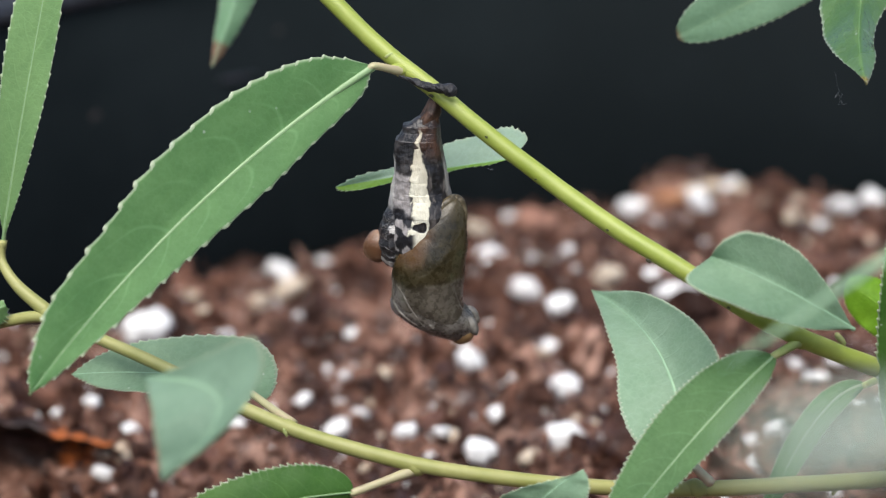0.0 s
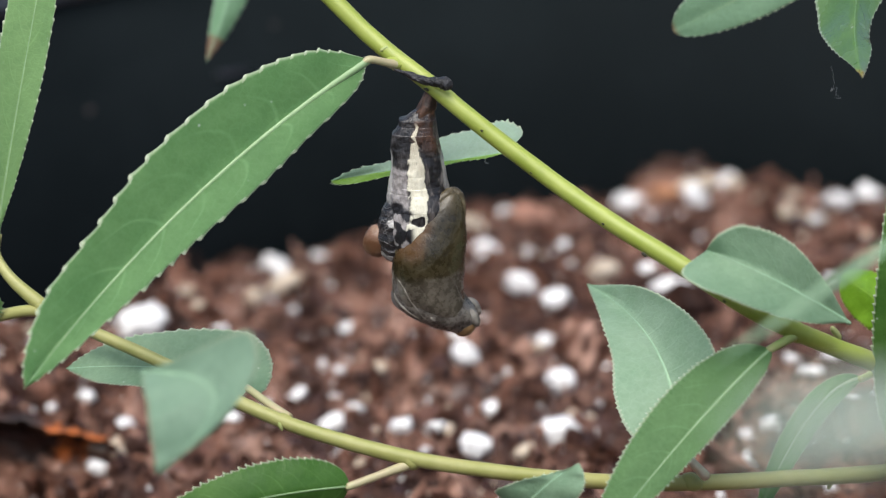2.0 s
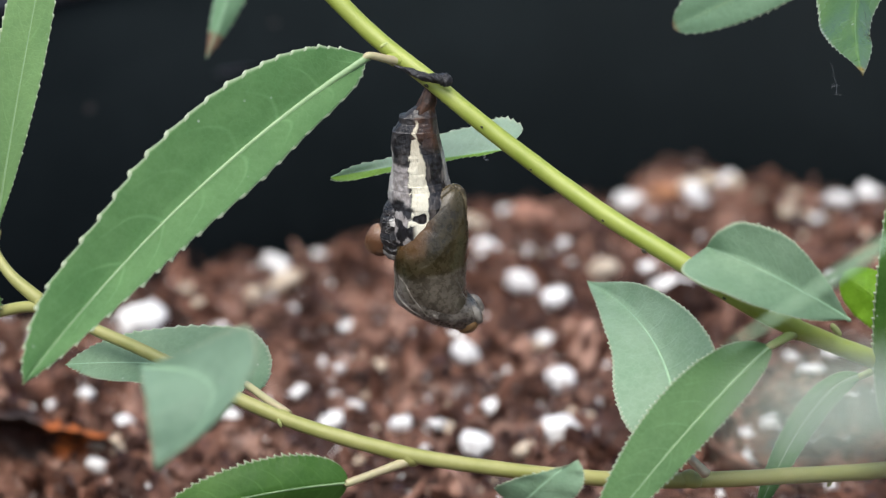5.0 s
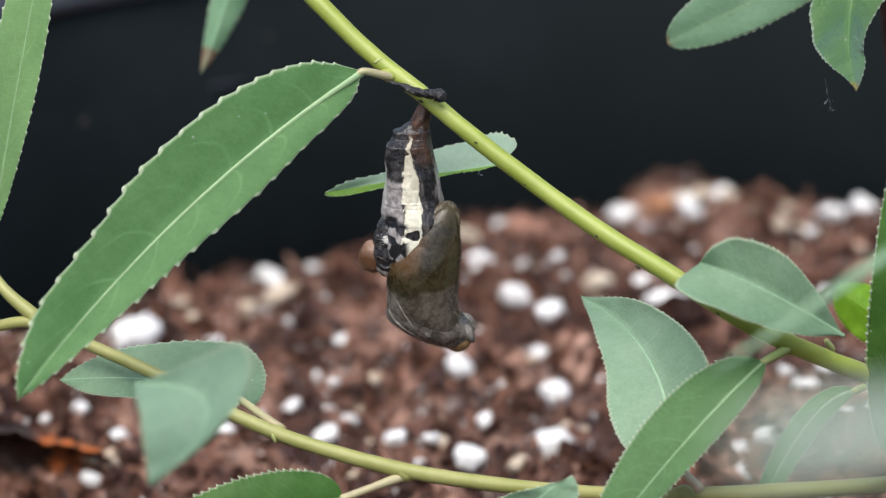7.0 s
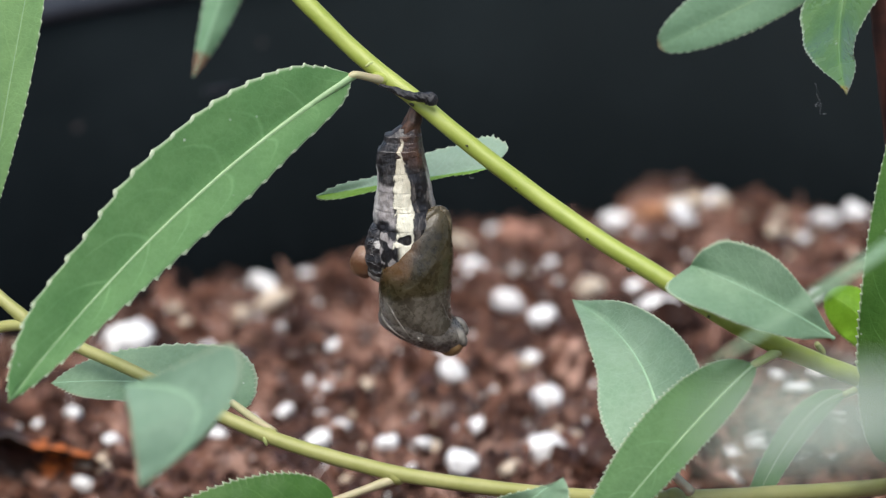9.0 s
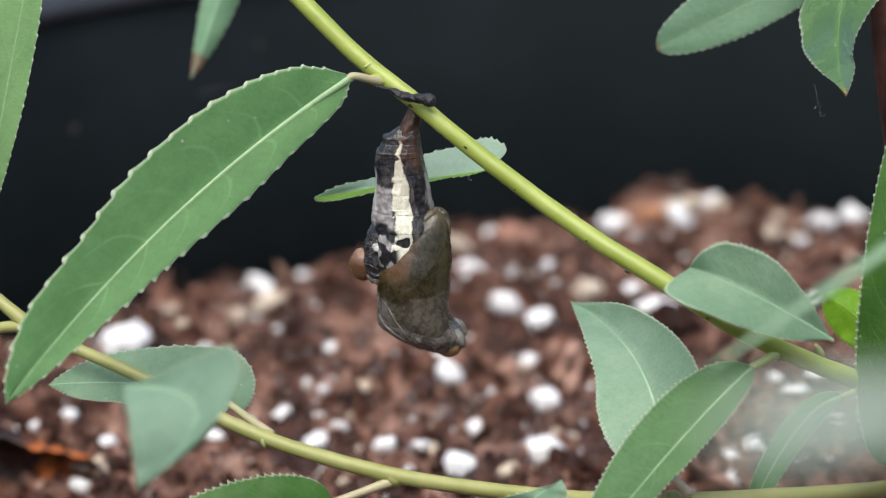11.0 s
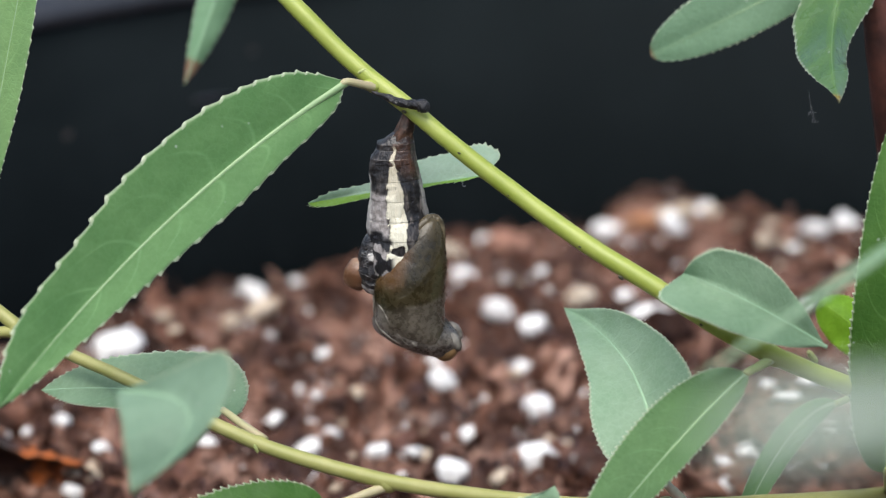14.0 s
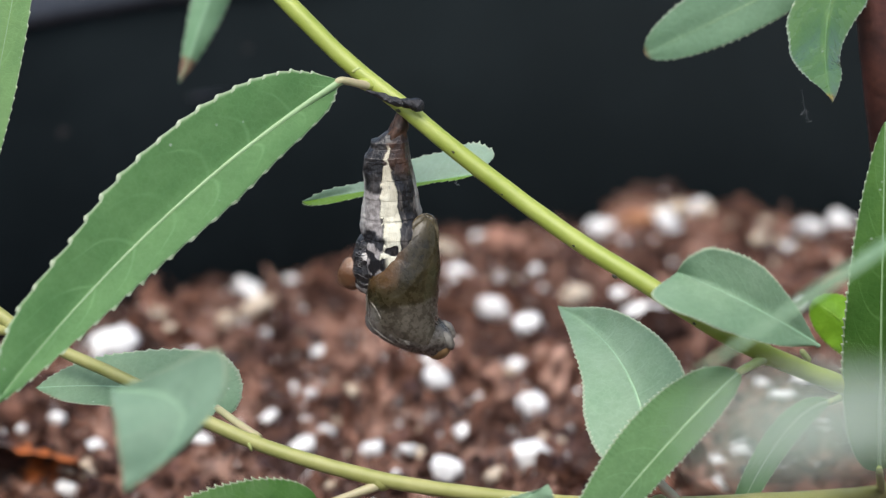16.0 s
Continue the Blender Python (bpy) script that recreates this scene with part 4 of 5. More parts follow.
    leaf(shrub, (42.82, 221.02, 72.81), (39.07, 209.94, 66.22), (38.03, 199.02, 61.74), 2.65, (0, 0), teeth=24, material=LEAF_GLOSSY, rib=RIB_DEEP, seed=6.7, petiole=(44.60, 228.40, 74.20), tooth=0.085, ripple=0.3, ends=0.1, cup=0.02, label="glossy crinkled leaf with a yellowed tip",
         edges=([(42.82, 221.02, 72.81), (44.68, 218.48, 70.51), (43.88, 215.71, 67.74), (42.32, 213.23, 66.34), (40.79, 210.51, 64.75), (40.15, 207.78, 63.74), (39.79, 204.95, 62.95), (38.94, 201.98, 62.17), (38.03, 199.02, 61.74)],
                [(42.82, 221.02, 72.81), (38.56, 218.15, 69.47), (36.30, 215.21, 66.20), (36.09, 212.62, 64.45), (36.00, 210.13, 63.58), (36.15, 207.59, 63.13), (36.72, 204.92, 62.85), (37.40, 202.04, 62.37), (38.03, 199.02, 61.74)]))
    leaf(shrub, (36.82, 191.78, 41.08), (30.03, 190.57, 45.45), (23.86, 192.86, 47.65), 2.50, (0, 0), teeth=44, material=LEAF_PALE, rib=RIB_PALE, seed=7.4, tooth=0.16, cup=0.02, label="pale grey-green leaf lying over the upper branch",
         edges=([(36.82, 191.78, 41.08), (32.65, 188.70, 42.21), (28.09, 186.87, 44.02), (24.78, 186.40, 45.54), (22.40, 187.26, 46.28), (21.38, 189.50, 46.82), (23.86, 192.86, 47.65)],
                [(36.82, 191.78, 41.08), (34.45, 190.90, 45.08), (31.05, 190.89, 48.92), (27.15, 191.16, 50.40), (25.11, 191.74, 49.59), (23.86, 192.86, 47.65)]))
    leaf(shrub, (21.50, 188.77, 30.21), (20.11, 197.90, 36.40), (14.56, 210.37, 38.41), 2.62, (0, 0), teeth=46, material=LEAF_SILVER, rib=RIB_PALE, seed=8.3, tooth=0.14, petiole=(24.51, 192.60, 25.92), petiole_material=PETIOLE_PALE, cup=0.03, ends=0.28, label="broad pale leaf standing on the lower branch",
         edges=([(21.50, 188.77, 30.21), (17.72, 189.84, 30.74), (16.10, 192.85, 33.36), (16.01, 197.46, 35.90), (15.11, 203.57, 38.04), (14.56, 210.37, 38.41)],
                [(21.50, 188.77, 30.21), (24.63, 189.27, 34.69), (25.05, 191.29, 37.81), (23.12, 195.87, 40.25), (19.45, 202.56, 40.66), (14.56, 210.37, 38.41)]))
    leaf(shrub, (29.64, 191.06, 38.87), (21.72, 184.97, 33.07), (13.25, 179.98, 24.18), (1.95, 3.75), (-30, 16), teeth=44, material=LEAF_QUILTED, peak=0.42, full=1.2, seed=9.8, ends=0.16, tooth=0.19, petiole=(32.00, 192.84, 39.50), label="narrow green leaf hanging from the upper branch")
    leaf(shrub, (40.68, 204.56, 30.75), (35.49, 201.50, 28.26), (30.40, 198.80, 18.90), 1.38, (-20, 12), teeth=26, material=LEAF_GREEN, rib=LEAF_GREEN, peak=0.5, full=1.2, seed=10.6, tooth=0.07, petiole=(44.32, 211.89, 29.08), label="narrow pale leaf behind the lower branch")
    leaf(shrub, (46.64, 211.25, 33.04), (43.48, 213.14, 35.62), (40.18, 214.86, 37.70), 2.69, (20, 20), teeth=18, material=LEAF_YELLOW, rib=LEAF_YELLOW, peak=0.5, full=1.0, seed=11.2, tooth=0.12, label="bright yellow-green backlit leaf")
    leaf(shrub, (44.30, 197.57, 26.55), (42.80, 194.67, 43.51), (42.90, 198.99, 60.03), 3.37, (12, 15), teeth=40, material=LEAF_DEEP, peak=0.32, full=1.1, seed=12.9, tooth=0.12, petiole=(48.83, 216.28, 16.16), label="long dark green leaf standing on the lower branch")
    leaf(shrub, (-17.74, 198.36, 32.22), (-25.20, 199.87, 33.62), (-35.40, 202.69, 32.58), 2.65, (0, 0), teeth=40, material=LEAF_PALE, rib=RIB_PALE, seed=13.5, tooth=0.2, cup=0.02, petiole=(-13.71, 194.25, 30.90), petiole_material=PETIOLE_PINK, label="pale finely toothed leaf behind the lower branch",
         edges=([(-17.74, 198.36, 32.22), (-18.88, 197.29, 31.80), (-23.31, 196.89, 31.85), (-27.44, 197.50, 32.79), (-30.06, 198.54, 32.61), (-32.70, 200.28, 32.37), (-35.40, 202.69, 32.58)],
                [(-17.74, 198.36, 32.22), (-16.66, 199.13, 31.46), (-15.83, 200.40, 32.27), (-15.78, 201.72, 33.53), (-16.59, 202.90, 34.86), (-18.51, 203.74, 35.81), (-22.68, 204.11, 36.01), (-27.27, 204.08, 35.62), (-30.66, 203.81, 34.98), (-33.11, 203.33, 34.01), (-35.40, 202.69, 32.58)]))
    leaf(shrub, (-22.92, 164.67, 46.96), (-16.91, 160.17, 46.70), (-21.15, 157.80, 41.34), 2.13, (0, 0), teeth=24, material=LEAF_BLUISH, rib=RIB_PALE, seed=14.1, ends=0.14, tooth=0.08, cup=0.03, label="broad pale bent leaf in front of the lower branch",
         edges=([(-22.92, 164.67, 46.96), (-19.41, 163.16, 48.80), (-16.45, 162.06, 50.64), (-14.30, 161.15, 51.66), (-13.56, 159.88, 49.96), (-14.48, 158.91, 47.62), (-17.13, 158.16, 44.50), (-21.15, 157.80, 41.34)],
                [(-22.92, 164.67, 46.96), (-22.50, 161.82, 46.46), (-21.94, 159.70, 45.24), (-21.47, 158.34, 43.51), (-21.15, 157.80, 41.34)]))
    leaf(shrub, (-8.07, 189.12, 26.41), (-15.80, 186.03, 26.63), (-24.87, 183.54, 25.43), 3.02, (25, 10), teeth=26, material=LEAF_DEEP, peak=0.38, full=1.0, seed=15.2, ends=0.1, tooth=0.24, petiole=(-2.53, 191.59, 27.55), petiole_material=PETIOLE_PINK, label="dark green leaf low beside the lower branch")
    leaf(shrub, (7.10, 185.65, 25.44), (9.67, 184.59, 28.65), (12.35, 184.24, 30.80), 2.49, (0, 0), teeth=18, material=LEAF_PALE, rib=RIB_PALE, seed=16.2, tooth=0.1, cup=0.03, label="small folded pale leaf at the lower branch",
         edges=([(7.10, 185.65, 25.44), (5.01, 185.33, 27.44), (7.29, 184.97, 28.80), (10.00, 184.62, 29.66), (11.32, 184.34, 30.22), (12.35, 184.24, 30.80)],
                [(7.10, 185.65, 25.44), (10.74, 183.37, 26.65), (12.43, 182.49, 28.67), (12.68, 182.91, 30.10), (12.35, 184.24, 30.80)]))
    leaf(shrub, (-45.41, 203.74, 35.81), (-43.53, 204.32, 37.60), (-41.64, 204.73, 38.88), 1.29, (20, 20), teeth=12, material=LEAF_FRESH, peak=0.5, full=1.0, seed=17.2, label="small green leaf at the end of the lower branch")
    leaf(shrub, (36.54, 144.92, 68.36), (27.55, 139.37, 64.22), (17.53, 134.59, 59.24), 0.58, (62, 40), teeth=20, material=LEAF_PALE, rib=RIB_PALE, peak=0.35, full=1.2, seed=18.2, tooth=0.08, label="narrow pale leaf close to the lens")
    leaf(shrub, (15.12, 58.00, 87.36), (11.27, 55.00, 87.89), (7.79, 52.00, 88.86), 1.2, (48, 42), teeth=20, material=LEAF_WHITISH, rib=LEAF_WHITISH, peak=0.45, full=1.0, seed=19.2, tooth=0.05, thick=0.05, ends=0.08, label="pale leaf right in front of the lens")
    fore = smooth_line([(52.60, 223.60, 33.50), (50.38, 190.53, 50.19), (37.51, 148.73, 67.16), (24.50, 88.00, 82.00), (15.12, 58.10, 87.46)], 6)
    part("twig", tube(fore, [0.8, 0.6, 0.5, 0.3, 0.2], 10, 0.06), BARK_OLIVE, shrub)
    over = smooth_line([(44.20, 221.30, 71.50), (44.70, 228.60, 74.20), (39.50, 225.00, 76.20), (12.05, 225.55, 77.07), (-19.52, 242.20, 70.06)], 6)
    part("twig", tube(over, [0.9, 0.7, 0.6, 0.5, 0.4], 10, 0.06), BARK_OLIVE, shrub)
    return shrub


# ---- the chrysalis ----
def build_chrysalis():
    at = (-0.84, 206.41, 58.61)
    body = thing("chrysalis", at, label="brown and charcoal butterfly chrysalis hanging from the branch", category="chrysalis")
    part("stalk", own(at, loft([(0.55, -0.27, 0.47, -0.31, 0.31), (-0.05, -0.58, 0.58, -0.49, 0.49), (-0.76, -0.95, 0.68, -0.69, 0.69), (-1.30, -1.27, 0.73, -0.85, 0.85), (-1.90, -1.75, 0.52, -0.96, 0.96), (-2.50, -2.12, 0.31, -1.03, 1.03)], 24, lump=0.42, seed=0.6)), STALK, body, "rough brown hook holding the branch")
    outline = [(-1.57, -1.43, 0.36, -0.76, 0.76), (-1.90, -1.80, 0.47, -0.96, 0.96), (-2.28, -2.33, 0.52, -1.21, 1.21), (-2.88, -2.92, 0.63, -1.51, 1.51), (-3.76, -3.50, 0.73, -1.80, 1.80), (-4.25, -3.72, 0.79, -1.92, 1.92), (-5.13, -3.78, 0.89, -1.98, 1.98), (-6.02, -3.78, 1.05, -2.05, 2.05), (-7.51, -3.85, 1.32, -2.20, 2.20), (-8.95, -3.96, 1.59, -2.36, 2.36), (-10.63, -4.20, 1.82, -2.94, 2.94), (-12.15, -4.30, 1.97, -3.10, 3.10), (-13.98, -4.29, 2.06, -3.18, 3.18), (-15.82, -4.16, 1.97, -3.07, 3.07)]

    def ring(z, k, high=None):
        """The outline's row at height z, k times as wide, set at height high."""
        i = max(j for j in range(len(outline) - 1) if outline[j][0] >= z or j == 0)
        p, q = outline[i], outline[i + 1]
        t = min(1.0, max(0.0, (p[0] - z) / (p[0] - q[0])))
        lft, rgt, front, back = (m + (w - m) * t for m, w in zip(p[1:], q[1:]))
        cx, cy = (lft + rgt) / 2, (front + back) / 2
        return (z if high is None else high, cx + (lft - cx) * k, cx + (rgt - cx) * k, cy + (front - cy) * k, cy + (back - cy) * k)

    # rings that slide out of one another, from the hook down
    cuts = [-1.57, -2.95, -4.25, -5.75, -7.50, -9.25, -10.90, -15.82]
    for j, (z0, z1) in enumerate(zip(cuts, cuts[1:])):
        d = z0 - z1
        rows = [ring(z0, 0.965, z0 + 0.55), ring(z0, 0.998), ring(z0 - 0.10 * d, 1.002), ring(z0 - 0.4 * d, 1.010), ring(z0 - 0.75 * d, 1.008), ring(z1 + 0.08, 1.006), ring(z1, 1.000, z1 - 0.05), ring(z1, 0.97, z1 - 0.10)]
        if j == 0:
            rows = [ring(z0, 0.9)] + rows[2:]
        part("abdomen_ring", own(at, loft(rows, 48, lump=0.10, seed=1.7, span=(-1.42, -15.82))), ABDOMEN, body, "charcoal ring with a cream stripe")
    thorax = part("thorax", own(at, loft([(-10.18, -3.92, -2.47, -0.92, 1.32), (-10.93, -4.62, -2.30, -1.36, 1.76), (-11.85, -5.09, -2.10, -1.70, 2.10), (-13.06, -5.39, -1.96, -1.92, 2.32), (-14.29, -5.52, -1.96, -1.98, 2.38), (-15.36, -5.30, -2.26, -1.72, 2.12), (-16.13, -4.75, -2.85, -1.15, 1.55)], 28, grooves=(-11.69, -13.22, -14.59), depth=0.09, lump=0.14)), THORAX, body, "black and white mottled back")
    part("keel", own(at, blob((-5.45, 0.10, -14.45), (1.32, 1.15, 1.62), (0, 8, 0), 0.10, 2.0)), KNOB, thorax, "rounded orange-brown keel")
    wing = part("wing_cover", own(at, loft([(-9.30, 1.24, 2.22, -1.62, -0.01), (-9.60, 0.66, 2.63, -2.04, 0.39), (-10.27, -0.15, 2.89, -2.49, 0.82), (-11.24, -1.02, 3.04, -2.93, 1.23), (-12.45, -2.07, 3.16, -3.42, 1.69), (-13.83, -3.13, 3.17, -3.87, 2.12), (-15.21, -3.78, 3.08, -4.12, 2.34), (-16.59, -4.02, 2.94, -4.16, 2.38), (-17.98, -4.06, 2.77, -4.10, 2.33), (-19.22, -3.92, 2.77, -4.05, 2.28), (-20.47, -3.17, 2.95, -3.80, 2.05), (-21.41, -1.99, 3.07, -3.35, 1.63)], 40, 2.2, lump=0.05, seed=4.0)), WING, body, "olive-brown wing cover")
    head = part("head_cover", own(at, loft([(-17.06, -3.91, 2.59, -3.47, 2.80), (-17.98, -4.12, 2.71, -3.62, 2.93), (-19.22, -4.16, 2.71, -3.64, 2.95), (-20.31, -4.05, 3.01, -3.73, 3.02), (-21.09, -3.40, 3.60, -3.70, 3.00), (-21.88, -2.35, 3.96, -3.39, 2.72), (-22.66, -0.97, 3.90, -2.74, 2.15), (-23.29, 0.80, 3.73, -1.87, 1.37), (-23.76, 1.84, 3.38, -1.24, 0.81), (-23.98, 2.28, 2.96, -0.86, 0.47)], 36, 2.1, lump=0.07, seed=2.0)), HEAD, body, "grey-brown wrinkled head end")
    for c in ((3.55, -1.60, -21.84), (3.66, 1.00, -21.66)):
        part("horn", own(at, blob(c, (0.6, 0.58, 1.05), (0, -30, 0), 0.12, c[1])), HORN_GREY, head, "grey horn tip")
    part("horn", own(at, blob((2.72, -1.00, -22.85), (1.25, 1.2, 1.0), (0, -22, 0), 0.12, 5.0)), HORN, head)
    # ridges over the wing cover and the head end
    part("wing_rim", own(at, tube(drape([wing], [(-3.58, -15.87), (-3.03, -14.45), (-1.95, -13.21), (-0.66, -12.03), (0.63, -10.69), (1.54, -9.85), (2.13, -9.68), (2.61, -10.13), (2.88, -11.13), (2.99, -12.65)], -0.26), [0.12, 0.40, 0.48, 0.48, 0.46, 0.46, 0.42, 0.3, 0.08], 12, 0.18)), WING_RIM, wing, "paler glossy rim")
    for line, radii in (([(-3.64, -18.03), (-2.95, -19.06), (-2.41, -20.21), (-1.76, -21.25), (-1.11, -22.17), (-0.35, -22.63)], [0.04, 0.12, 0.13, 0.12, 0.10, 0.03]),
                        ([(-3.86, -17.46), (-3.92, -18.89), (-3.71, -20.21), (-2.96, -21.19), (-1.98, -22.00), (-1.01, -22.63)], [0.04, 0.14, 0.18, 0.16, 0.12, 0.04]),
                        ([(1.60, -18.03), (2.03, -19.18), (2.36, -20.21), (2.80, -20.79)], [0.02, 0.08, 0.10, 0.05])):
        part("feeler_case", own(at, tube(drape([wing, head], line, -0.09), radii, 8, 0.15)), RIDGE, head, "pale grey raised line")
    part("eye_bump", own(at, blob(drape([wing, head], [(-0.24, -22.29), (-0.14, -22.40)], -0.25)[0], (0.42, 0.3, 0.3), (0, 30, 0), 0.3, 6.0)), RIDGE, head)
    return body


def build_skin():
    """The shed caterpillar skin, a black shrivelled twist on the branch."""
    line = smooth_line([(-4.09, 205.90, 60.95), (-3.14, 205.30, 60.78), (-2.19, 204.80, 60.53), (-1.25, 204.50, 60.28), (-0.42, 204.40, 60.20), (0.21, 204.35, 60.15), (0.68, 204.30, 60.01), (0.78, 204.40, 59.55)], 12)
    verts, faces = tube(line, [0.10, 0.22, 0.36, 0.38, 0.44, 0.50, 0.60, 0.45], 20, 0.25, 3.0)
    for i, v in enumerate(verts[:-2]):
        c = line[i // 20]
        w = 2 * math.pi * (i % 20) / 20 + i // 20 * 0.10
        k = 1 + 0.13 * math.sin(4 * w) + 0.22 * noise.noise(v * 2.6)
        verts[i] = c + (v - c) * k
    skin = mesh_object("shed_skin", verts, faces, SKIN_BLACK, line[0])
    skin.location = line[0] * MM
    tagged(skin, "black shrivelled caterpillar skin stuck on the branch", "shed skin")


def build_silk():
    for pts in ([(35.96, 203.78, 61.84), (36.17, 203.43, 60.76), (36.36, 203.38, 59.97), (35.93, 202.88, 59.72), (36.58, 203.14, 59.87), (36.43, 202.95, 59.28), (36.89, 202.87, 59.03), (36.27, 202.89, 59.08)], [(4.44, 205.04, 52.76), (4.33, 204.92, 52.41), (4.65, 205.04, 52.11), (4.43, 204.68, 52.32)]):
        rng = random.Random(2)
        p = [Vector(q) for q in pts]
        line = smooth_line(p, 7)
        line = [q + Vector((rng.uniform(-.12, .12), rng.uniform(-.2, .2), rng.uniform(-.1, .1))) for q in line]
        ob = mesh_object("silk_thread", *tube(line, [0.004, 0.006, 0.004], 5), SILK, line[0])
        ob.location = line[0] * MM
        tagged(ob, "thin crumpled white strand of spider silk hanging loose", "silk thread", "loose silk")


def dead_leaf_material():
    """Nearly black to dark brown blade, rust-orange towards its torn end."""
    n = Nodes("dead_leaf")
    uv = n.add("ShaderNodeSeparateXYZ")
    n.link(n.coord("UV"), uv.inputs[0])
    big, small = n.noise(210.0, 4.0, 0.6), n.noise(1100.0, 3.0, 0.6)
    col = n.mix(n.step(n.math('MULTIPLY_ADD', small, 0.4, n.math('MULTIPLY', big, 0.6)), 0.36, 0.68), (0.010, 0.005, 0.004), (0.075, 0.034, 0.022))
    torn = n.math('MULTIPLY', n.step(n.math('MULTIPLY_ADD', big, 0.5, uv.outputs[0]), 0.86, 1.02), n.step(n.math('MULTIPLY_ADD', small, 0.4, uv.outputs[1]), 0.36, 0.56))
    col = n.mix(n.math('MULTIPLY', torn, n.step(n.noise(420.0, 2.0), 0.40, 0.56)), col, (0.46, 0.12, 0.02))
    n.bump(n.math('MULTIPLY_ADD', small, 0.4, big), 0.9, 0.001)
    return n.set(Base_Color=col, Roughness=0.5, Specular_IOR_Level=0.4)


def build_dead_leaf():
    """A rolled-up dead leaf, open to the front, lower and torn at one end."""
    at = (-50.0, 257.0, 0.0)
    dead = thing("dead_leaf", at, label="dark brown curled dead leaf with an orange torn end", category="dead leaf")
    cols, rows = 36, 18
    inner, outer, uvs = [], [], []
    for i in range(cols + 1):
        s = i / cols
        r = 6.0 * (1 - 0.50 * s ** 2) * (0.55 + 0.45 * min(1.0, s * 5))
        for j in range(rows + 1):
            w = radians(-80 + 165 * j / rows)
            k = 1 + 0.30 * noise.noise(Vector((s * 5, j * 0.16, 3.0))) + 0.10 * noise.noise(Vector((s * 19, j * 0.5, 8.0)))
            ragged = 1.6 * noise.noise(Vector((j * 0.45, 2.0, 5.0))) * s ** 6
            c = Vector((-62.0 + 22.3 * s + ragged, 252.6 - 0.6 * s, 1.6 - 0.6 * s))
            d = Vector((0, math.cos(w) * 1.25, math.sin(w)))
            inner.append(c + d * r * k)
            outer.append(c + d * (r * k + 0.28))
            uvs.append((s, j / rows))
    m, off, faces = rows + 1, len(inner), []
    for i in range(cols):
        for j in range(rows):
            a, b, c, d = i * m + j, i * m + j + 1, (i + 1) * m + j + 1, (i + 1) * m + j
            faces += [(a, b, c, d), (off + d, off + c, off + b, off + a)]
        for j in (0, rows):
            a, d = i * m + j, (i + 1) * m + j
            faces.append((a, d, off + d, off + a) if j == 0 else (d, a, off + a, off + d))
    for i in (0, cols):
        for j in range(rows):
            a, b = i * m + j, i * m + j + 1
            faces.append((b, a, off + a, off + b) if i == 0 else (a, b, off + b, off + a))
    part("blade", (inner + outer, faces, uvs + uvs), dead_leaf_material(), dead)
    rib = smooth_line([(-60.5, 258.8, 1.8), (-54.0, 259.2, 2.2), (-47.0, 257.4, 1.8), (-42.0, 255.4, 1.4)], 6)
    part("midrib", tube(rib, [0.35, 0.28, 0.2, 0.12], 8, 0.3), BARK_BROWN, dead)


def build_wall_marks():
    """Dried splashes on the inside of the pot."""
    for a, z, r in ((2.42, 22, 1.3), (2.18, 30, 1.1), (2.12, 34, .8), (1.35, 12, 1.2), (1.42, 24, 0.8), (2.3, 10, 0.9)):
        lean = POT_R + 0.45 + 0.0426 * (z + 8)
        c = (SOIL_X + lean * math.cos(a), SOIL_Y + lean * math.sin(a), z)
        ob = mesh_object("dried_splash", *blob(c, (0.62, r, r * 0.8), (0, 0, math.degrees(a)), 0.25, z, 3), POT_MARK, c)
        ob.location = Vector(c) * MM
        tagged(ob, "faint brown dried splash on the black pot wall", "splash mark", "splashes on the pot wall")


def build_scuff():
    a, z = 2.235, 23.5
    c = (SOIL_X + (POT_R + 1.1) * math.cos(a), SOIL_Y + (POT_R + 1.1) * math.sin(a), z)
    ob = mesh_object("scuff_mark", *blob(c, (0.25, 3.6, 0.55), (0, 0, math.degrees(a)), 0.3, 4.0, 3), POT_RIM, c)
    ob.location = Vector(c) * MM
    tagged(ob, "dull grey scuff along the black pot wall", "scuff mark")


build_ground()
build_pot()
soil = build_soil()
willow = build_willow()
chrysalis = build_chrysalis()
build_skin()
build_silk()
build_dead_leaf()
build_wall_marks()
build_scuff()
build_perlite()
CRUMB_SHAPES = [pebble_shape(1, 1.3, 1.9 * k, (1, 0.75, 0.6), 2.6) for k in range(7)]
CLOD_SHAPES = [pebble_shape(2, 1.5, 1.3 * k + 2, (1, 0.75, 0.6), 2.6, 0.7) for k in range(8)]
GRAIN_SHAPES = [pebble_shape(2, 0.45, 2.3 * k + 5, (1, 0.9, 0.8)) for k in range(4)]
GLINT_SHAPES = [pebble_shape(1, 0.4, 1.7 * k + 3, (1, 0.9, 0.8)) for k in range(3)]
FIBRE_SHAPES = [pebble_shape(1, 0.5, 1.1 * k + 9, (3.2, 0.35, 0.3)) for k in range(3)]
scatter("soil_clods", 950, (0.9, 3.6), CRUMBS, 20, CLOD_SHAPES, "rough reddish-brown clods of potting soil", "soil clods", sink=0.42, window=((-90, 118), (302, 392)), smooth=False, heap=-0.12)
scatter("soil_lumps", 420, (0.6, 1.5), CRUMBS, 26, CLOD_SHAPES, "small reddish-brown lumps of potting soil", "soil lumps", sink=0.42, window=((-90, 118), (200, 302)), smooth=False, heap=-0.12)
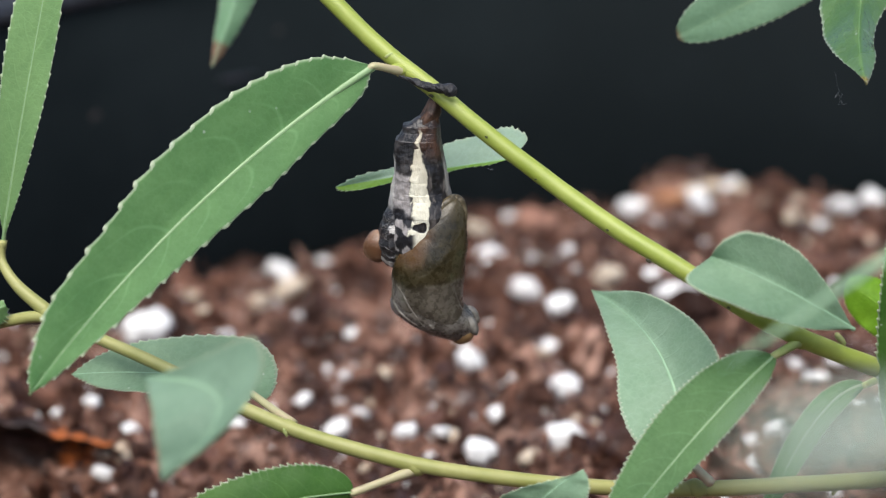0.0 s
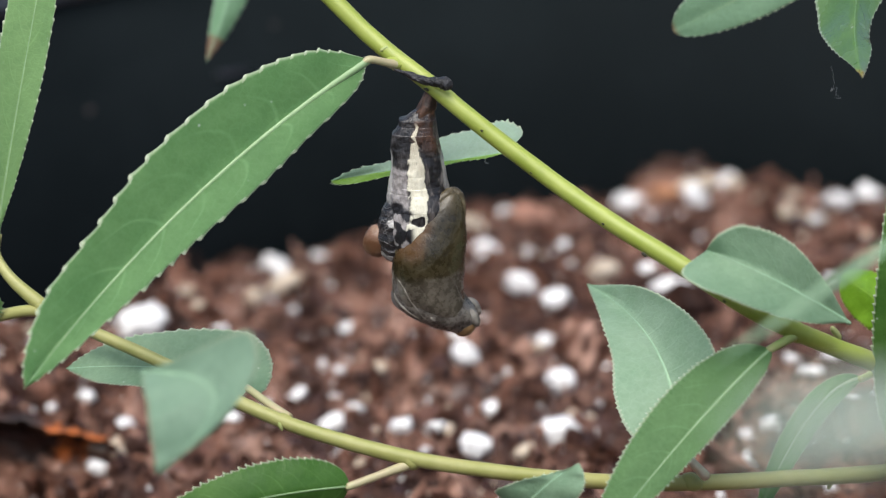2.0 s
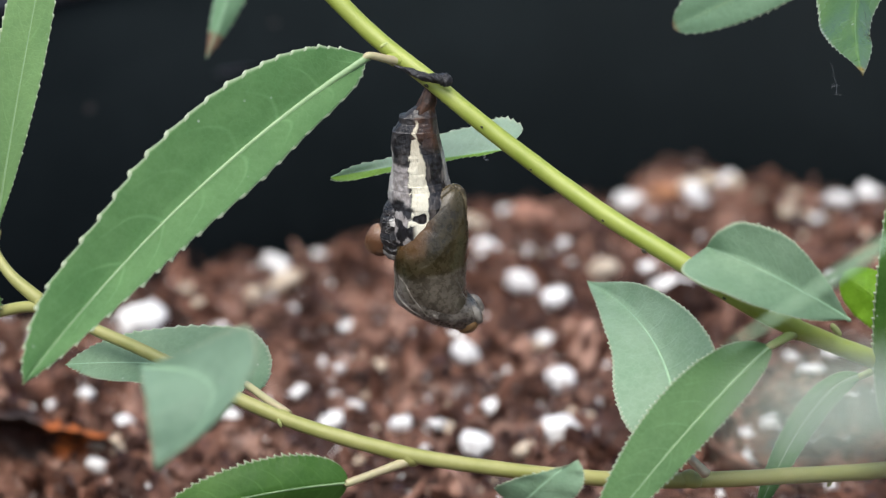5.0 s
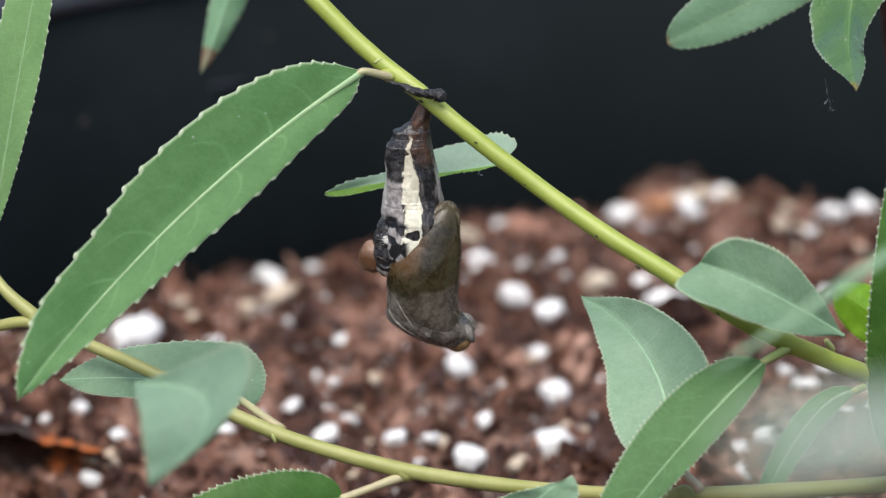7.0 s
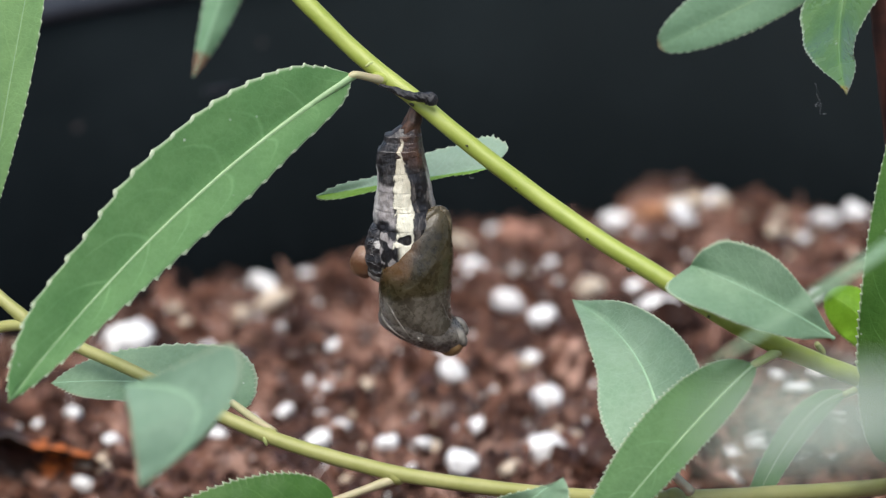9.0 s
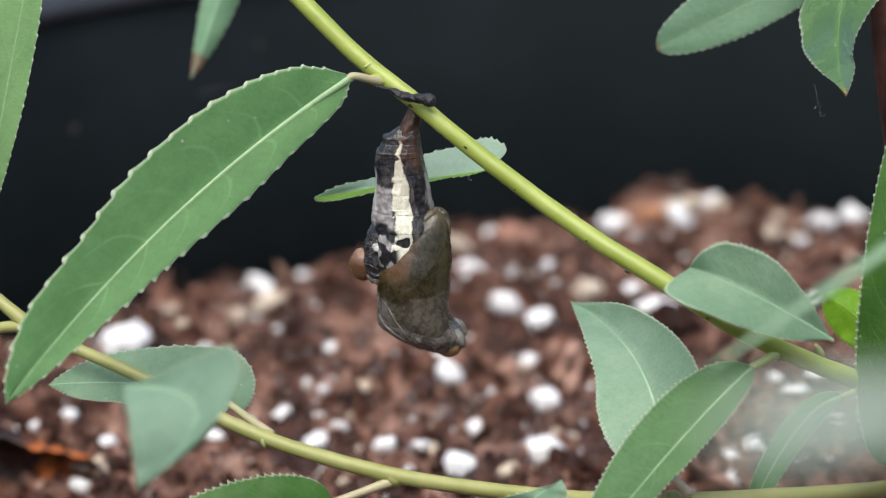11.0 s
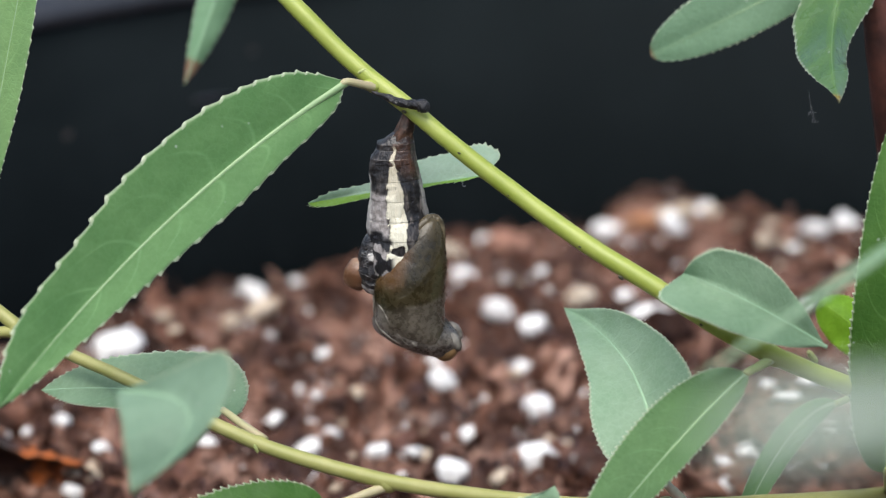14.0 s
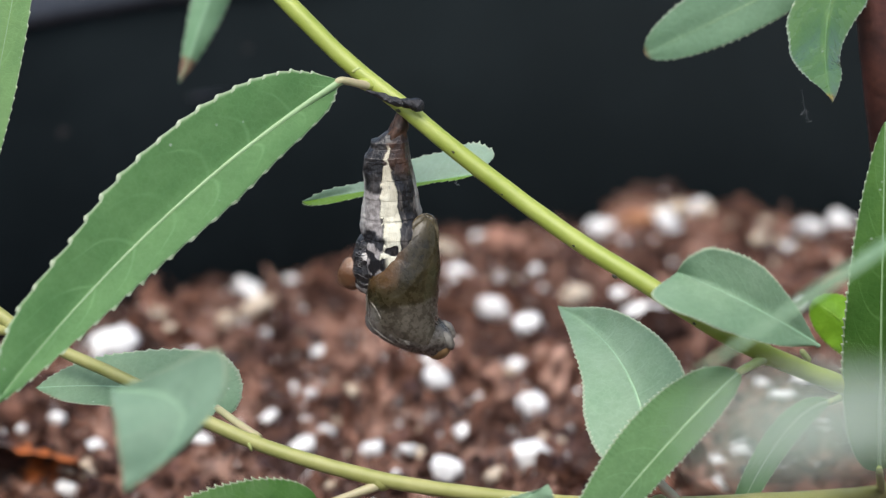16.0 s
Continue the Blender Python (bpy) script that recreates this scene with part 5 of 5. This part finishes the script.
scatter("soil_crumbs", 11000, (0.22, 1.35), CRUMBS, 21, CRUMB_SHAPES, "loose reddish-brown crumbs of potting soil", "soil crumbs", sink=0.1, smooth=False, heap=-0.08)
scatter("soil_fibres", 1700, (0.35, 1.2), CRUMBS, 22, FIBRE_SHAPES, "short brown coir fibres in the soil", "coir fibres", sink=-0.3)
scatter("perlite_bits", 480, (0.25, 1.0), PERLITE, 23, GRAIN_SHAPES, "small white perlite bits mixed in the soil", "perlite bits", sink=0.1)
# tiny white grains added in place of the wet soil's bright glints
scatter("perlite_dust", 1500, (0.12, 0.42), PERLITE, 25, GLINT_SHAPES, "tiny white grains standing in for glints on the soil", "perlite dust", sink=-0.2)
scatter("pale_bits", 260, (0.35, 1.2), PERLITE_CREAM, 24, GRAIN_SHAPES, "cream and buff grains mixed in the soil", "soil grains", sink=0.1)


def build_clods(count):
    """The clods nearest the front, each a loose piece of the soil."""
    meshes = []
    for v, f in CLOD_SHAPES:
        me = bpy.data.meshes.new("clod")
        me.from_pydata((v * MM).tolist(), [], f.tolist())
        me.materials.append(CLODS)
        meshes.append(me)
    rng = random.Random(31)
    done = 0
    while done < count:
        x, y = rng.uniform(-66, 72), rng.uniform(238, 302)
        p = Vector((x, y, 20))
        if noise.noise(p * 0.10) + 0.5 * noise.noise(p * 0.31) < -0.12:
            continue
        done += 1
        r = 0.9 + 2.5 * rng.random() ** 2.2
        ob = new("clod", meshes[rng.randrange(len(meshes))])
        ob.parent = soil
        ob.location = (x * MM, y * MM, (soil_height(x, y) + r * 0.13) * MM)
        ob.rotation_euler = (rng.uniform(0, 6.3), rng.uniform(0, 6.3), rng.uniform(0, 6.3))
        ob.scale = (r * rng.uniform(0.7, 1.3), r * rng.uniform(0.7, 1.3), r * 0.75)
        tagged(ob)


build_clods(300)


def motions():
    # the chrysalis sways on its hook while its back slowly stretches
    sway = [(0.0, -0.00), (0.5, -0.34), (1.0, -0.80), (1.5, -1.22), (2.0, -1.53), (2.5, -1.84), (3.0, -2.08), (3.5, -2.29), (4.0, -2.32), (6.5, -2.08), (7.0, -1.78), (7.5, -1.52), (8.0, -1.50), (8.5, -1.76), (9.0, -2.03), (11.5, -2.19), (12.0, -2.32), (12.5, -2.45), (13.0, -2.56), (13.5, -2.70), (14.0, -2.76), (14.5, -2.70), (15.0, -2.59), (15.5, -2.50), (16.0, -2.44)]
    walk(chrysalis, [(t, Matrix.Translation(SPOT["chrysalis"] * MM) @ pose(0, 0, 0, 0, a, 0)) for t, a in sway])
    def piece(kind):
        return [o for o in chrysalis.children if o.name.split(".")[0] == kind]

    stretch = [(0.0, 0.00, 0.00), (0.5, 0.03, 0.03), (1.0, 0.02, 0.03), (1.5, 0.01, 0.02), (2.0, 0.02, 0.04), (2.5, 0.02, 0.07), (3.0, 0.00, 0.08), (3.5, -0.01, 0.06), (4.0, 0.02, -0.04), (6.5, 0.06, -0.21), (7.0, 0.08, -0.31), (7.5, 0.09, -0.35), (8.0, 0.08, -0.39), (8.5, 0.04, -0.42), (9.0, 0.03, -0.49), (11.5, 0.05, -0.61), (12.0, 0.05, -0.71), (12.5, 0.05, -0.75), (13.0, 0.05, -0.82), (13.5, 0.03, -0.89), (14.0, 0.01, -0.92), (14.5, 0.03, -0.94), (15.0, 0.07, -0.97), (15.5, 0.07, -1.03), (16.0, 0.08, -1.06)]
    walk(piece("thorax")[0], [(t, pose(x * MM, 0, z * MM)) for t, x, z in stretch])
    # the rings slide apart, the wing cover follows, and the head end bobs
    longer = [(0.0, 0.0), (4.0, 0.0), (6.5, -0.16), (7.5, -0.23), (8.5, -0.31), (9.0, -0.33), (11.5, -0.47), (12.5, -0.57), (13.5, -0.66), (14.5, -0.74), (15.5, -0.78), (16.0, -0.81)]
    share = (0.0, 0.03, 0.12, 0.28, 0.48, 0.72, 0.95)
    for k, o in zip(share, piece("abdomen_ring")):
        walk(o, [(t, pose(0, 0, k * z * MM)) for t, z in longer])
    follow = [(0.0, 0.0), (1.5, 0.03), (4.0, 0.04), (6.5, -0.12), (7.5, -0.20), (8.5, -0.26), (9.0, -0.30), (11.5, -0.30), (12.5, -0.35), (14.0, -0.40), (15.0, -0.43), (16.0, -0.50)]
    walk(piece("wing_cover")[0], [(t, pose(0, 0, z * MM)) for t, z in follow])
    bob = [(0.0, 0.0), (1.5, 0.10), (3.0, 0.14), (4.0, 0.12), (6.5, -0.18), (7.5, -0.34), (8.5, -0.36), (9.0, -0.38), (11.5, -0.28), (12.5, -0.25), (13.5, -0.17), (14.5, -0.08), (15.5, -0.08), (16.0, -0.12)]
    walk(piece("head_cover")[0], [(t, pose(0, 0, z * MM)) for t, z in bob])


motions()
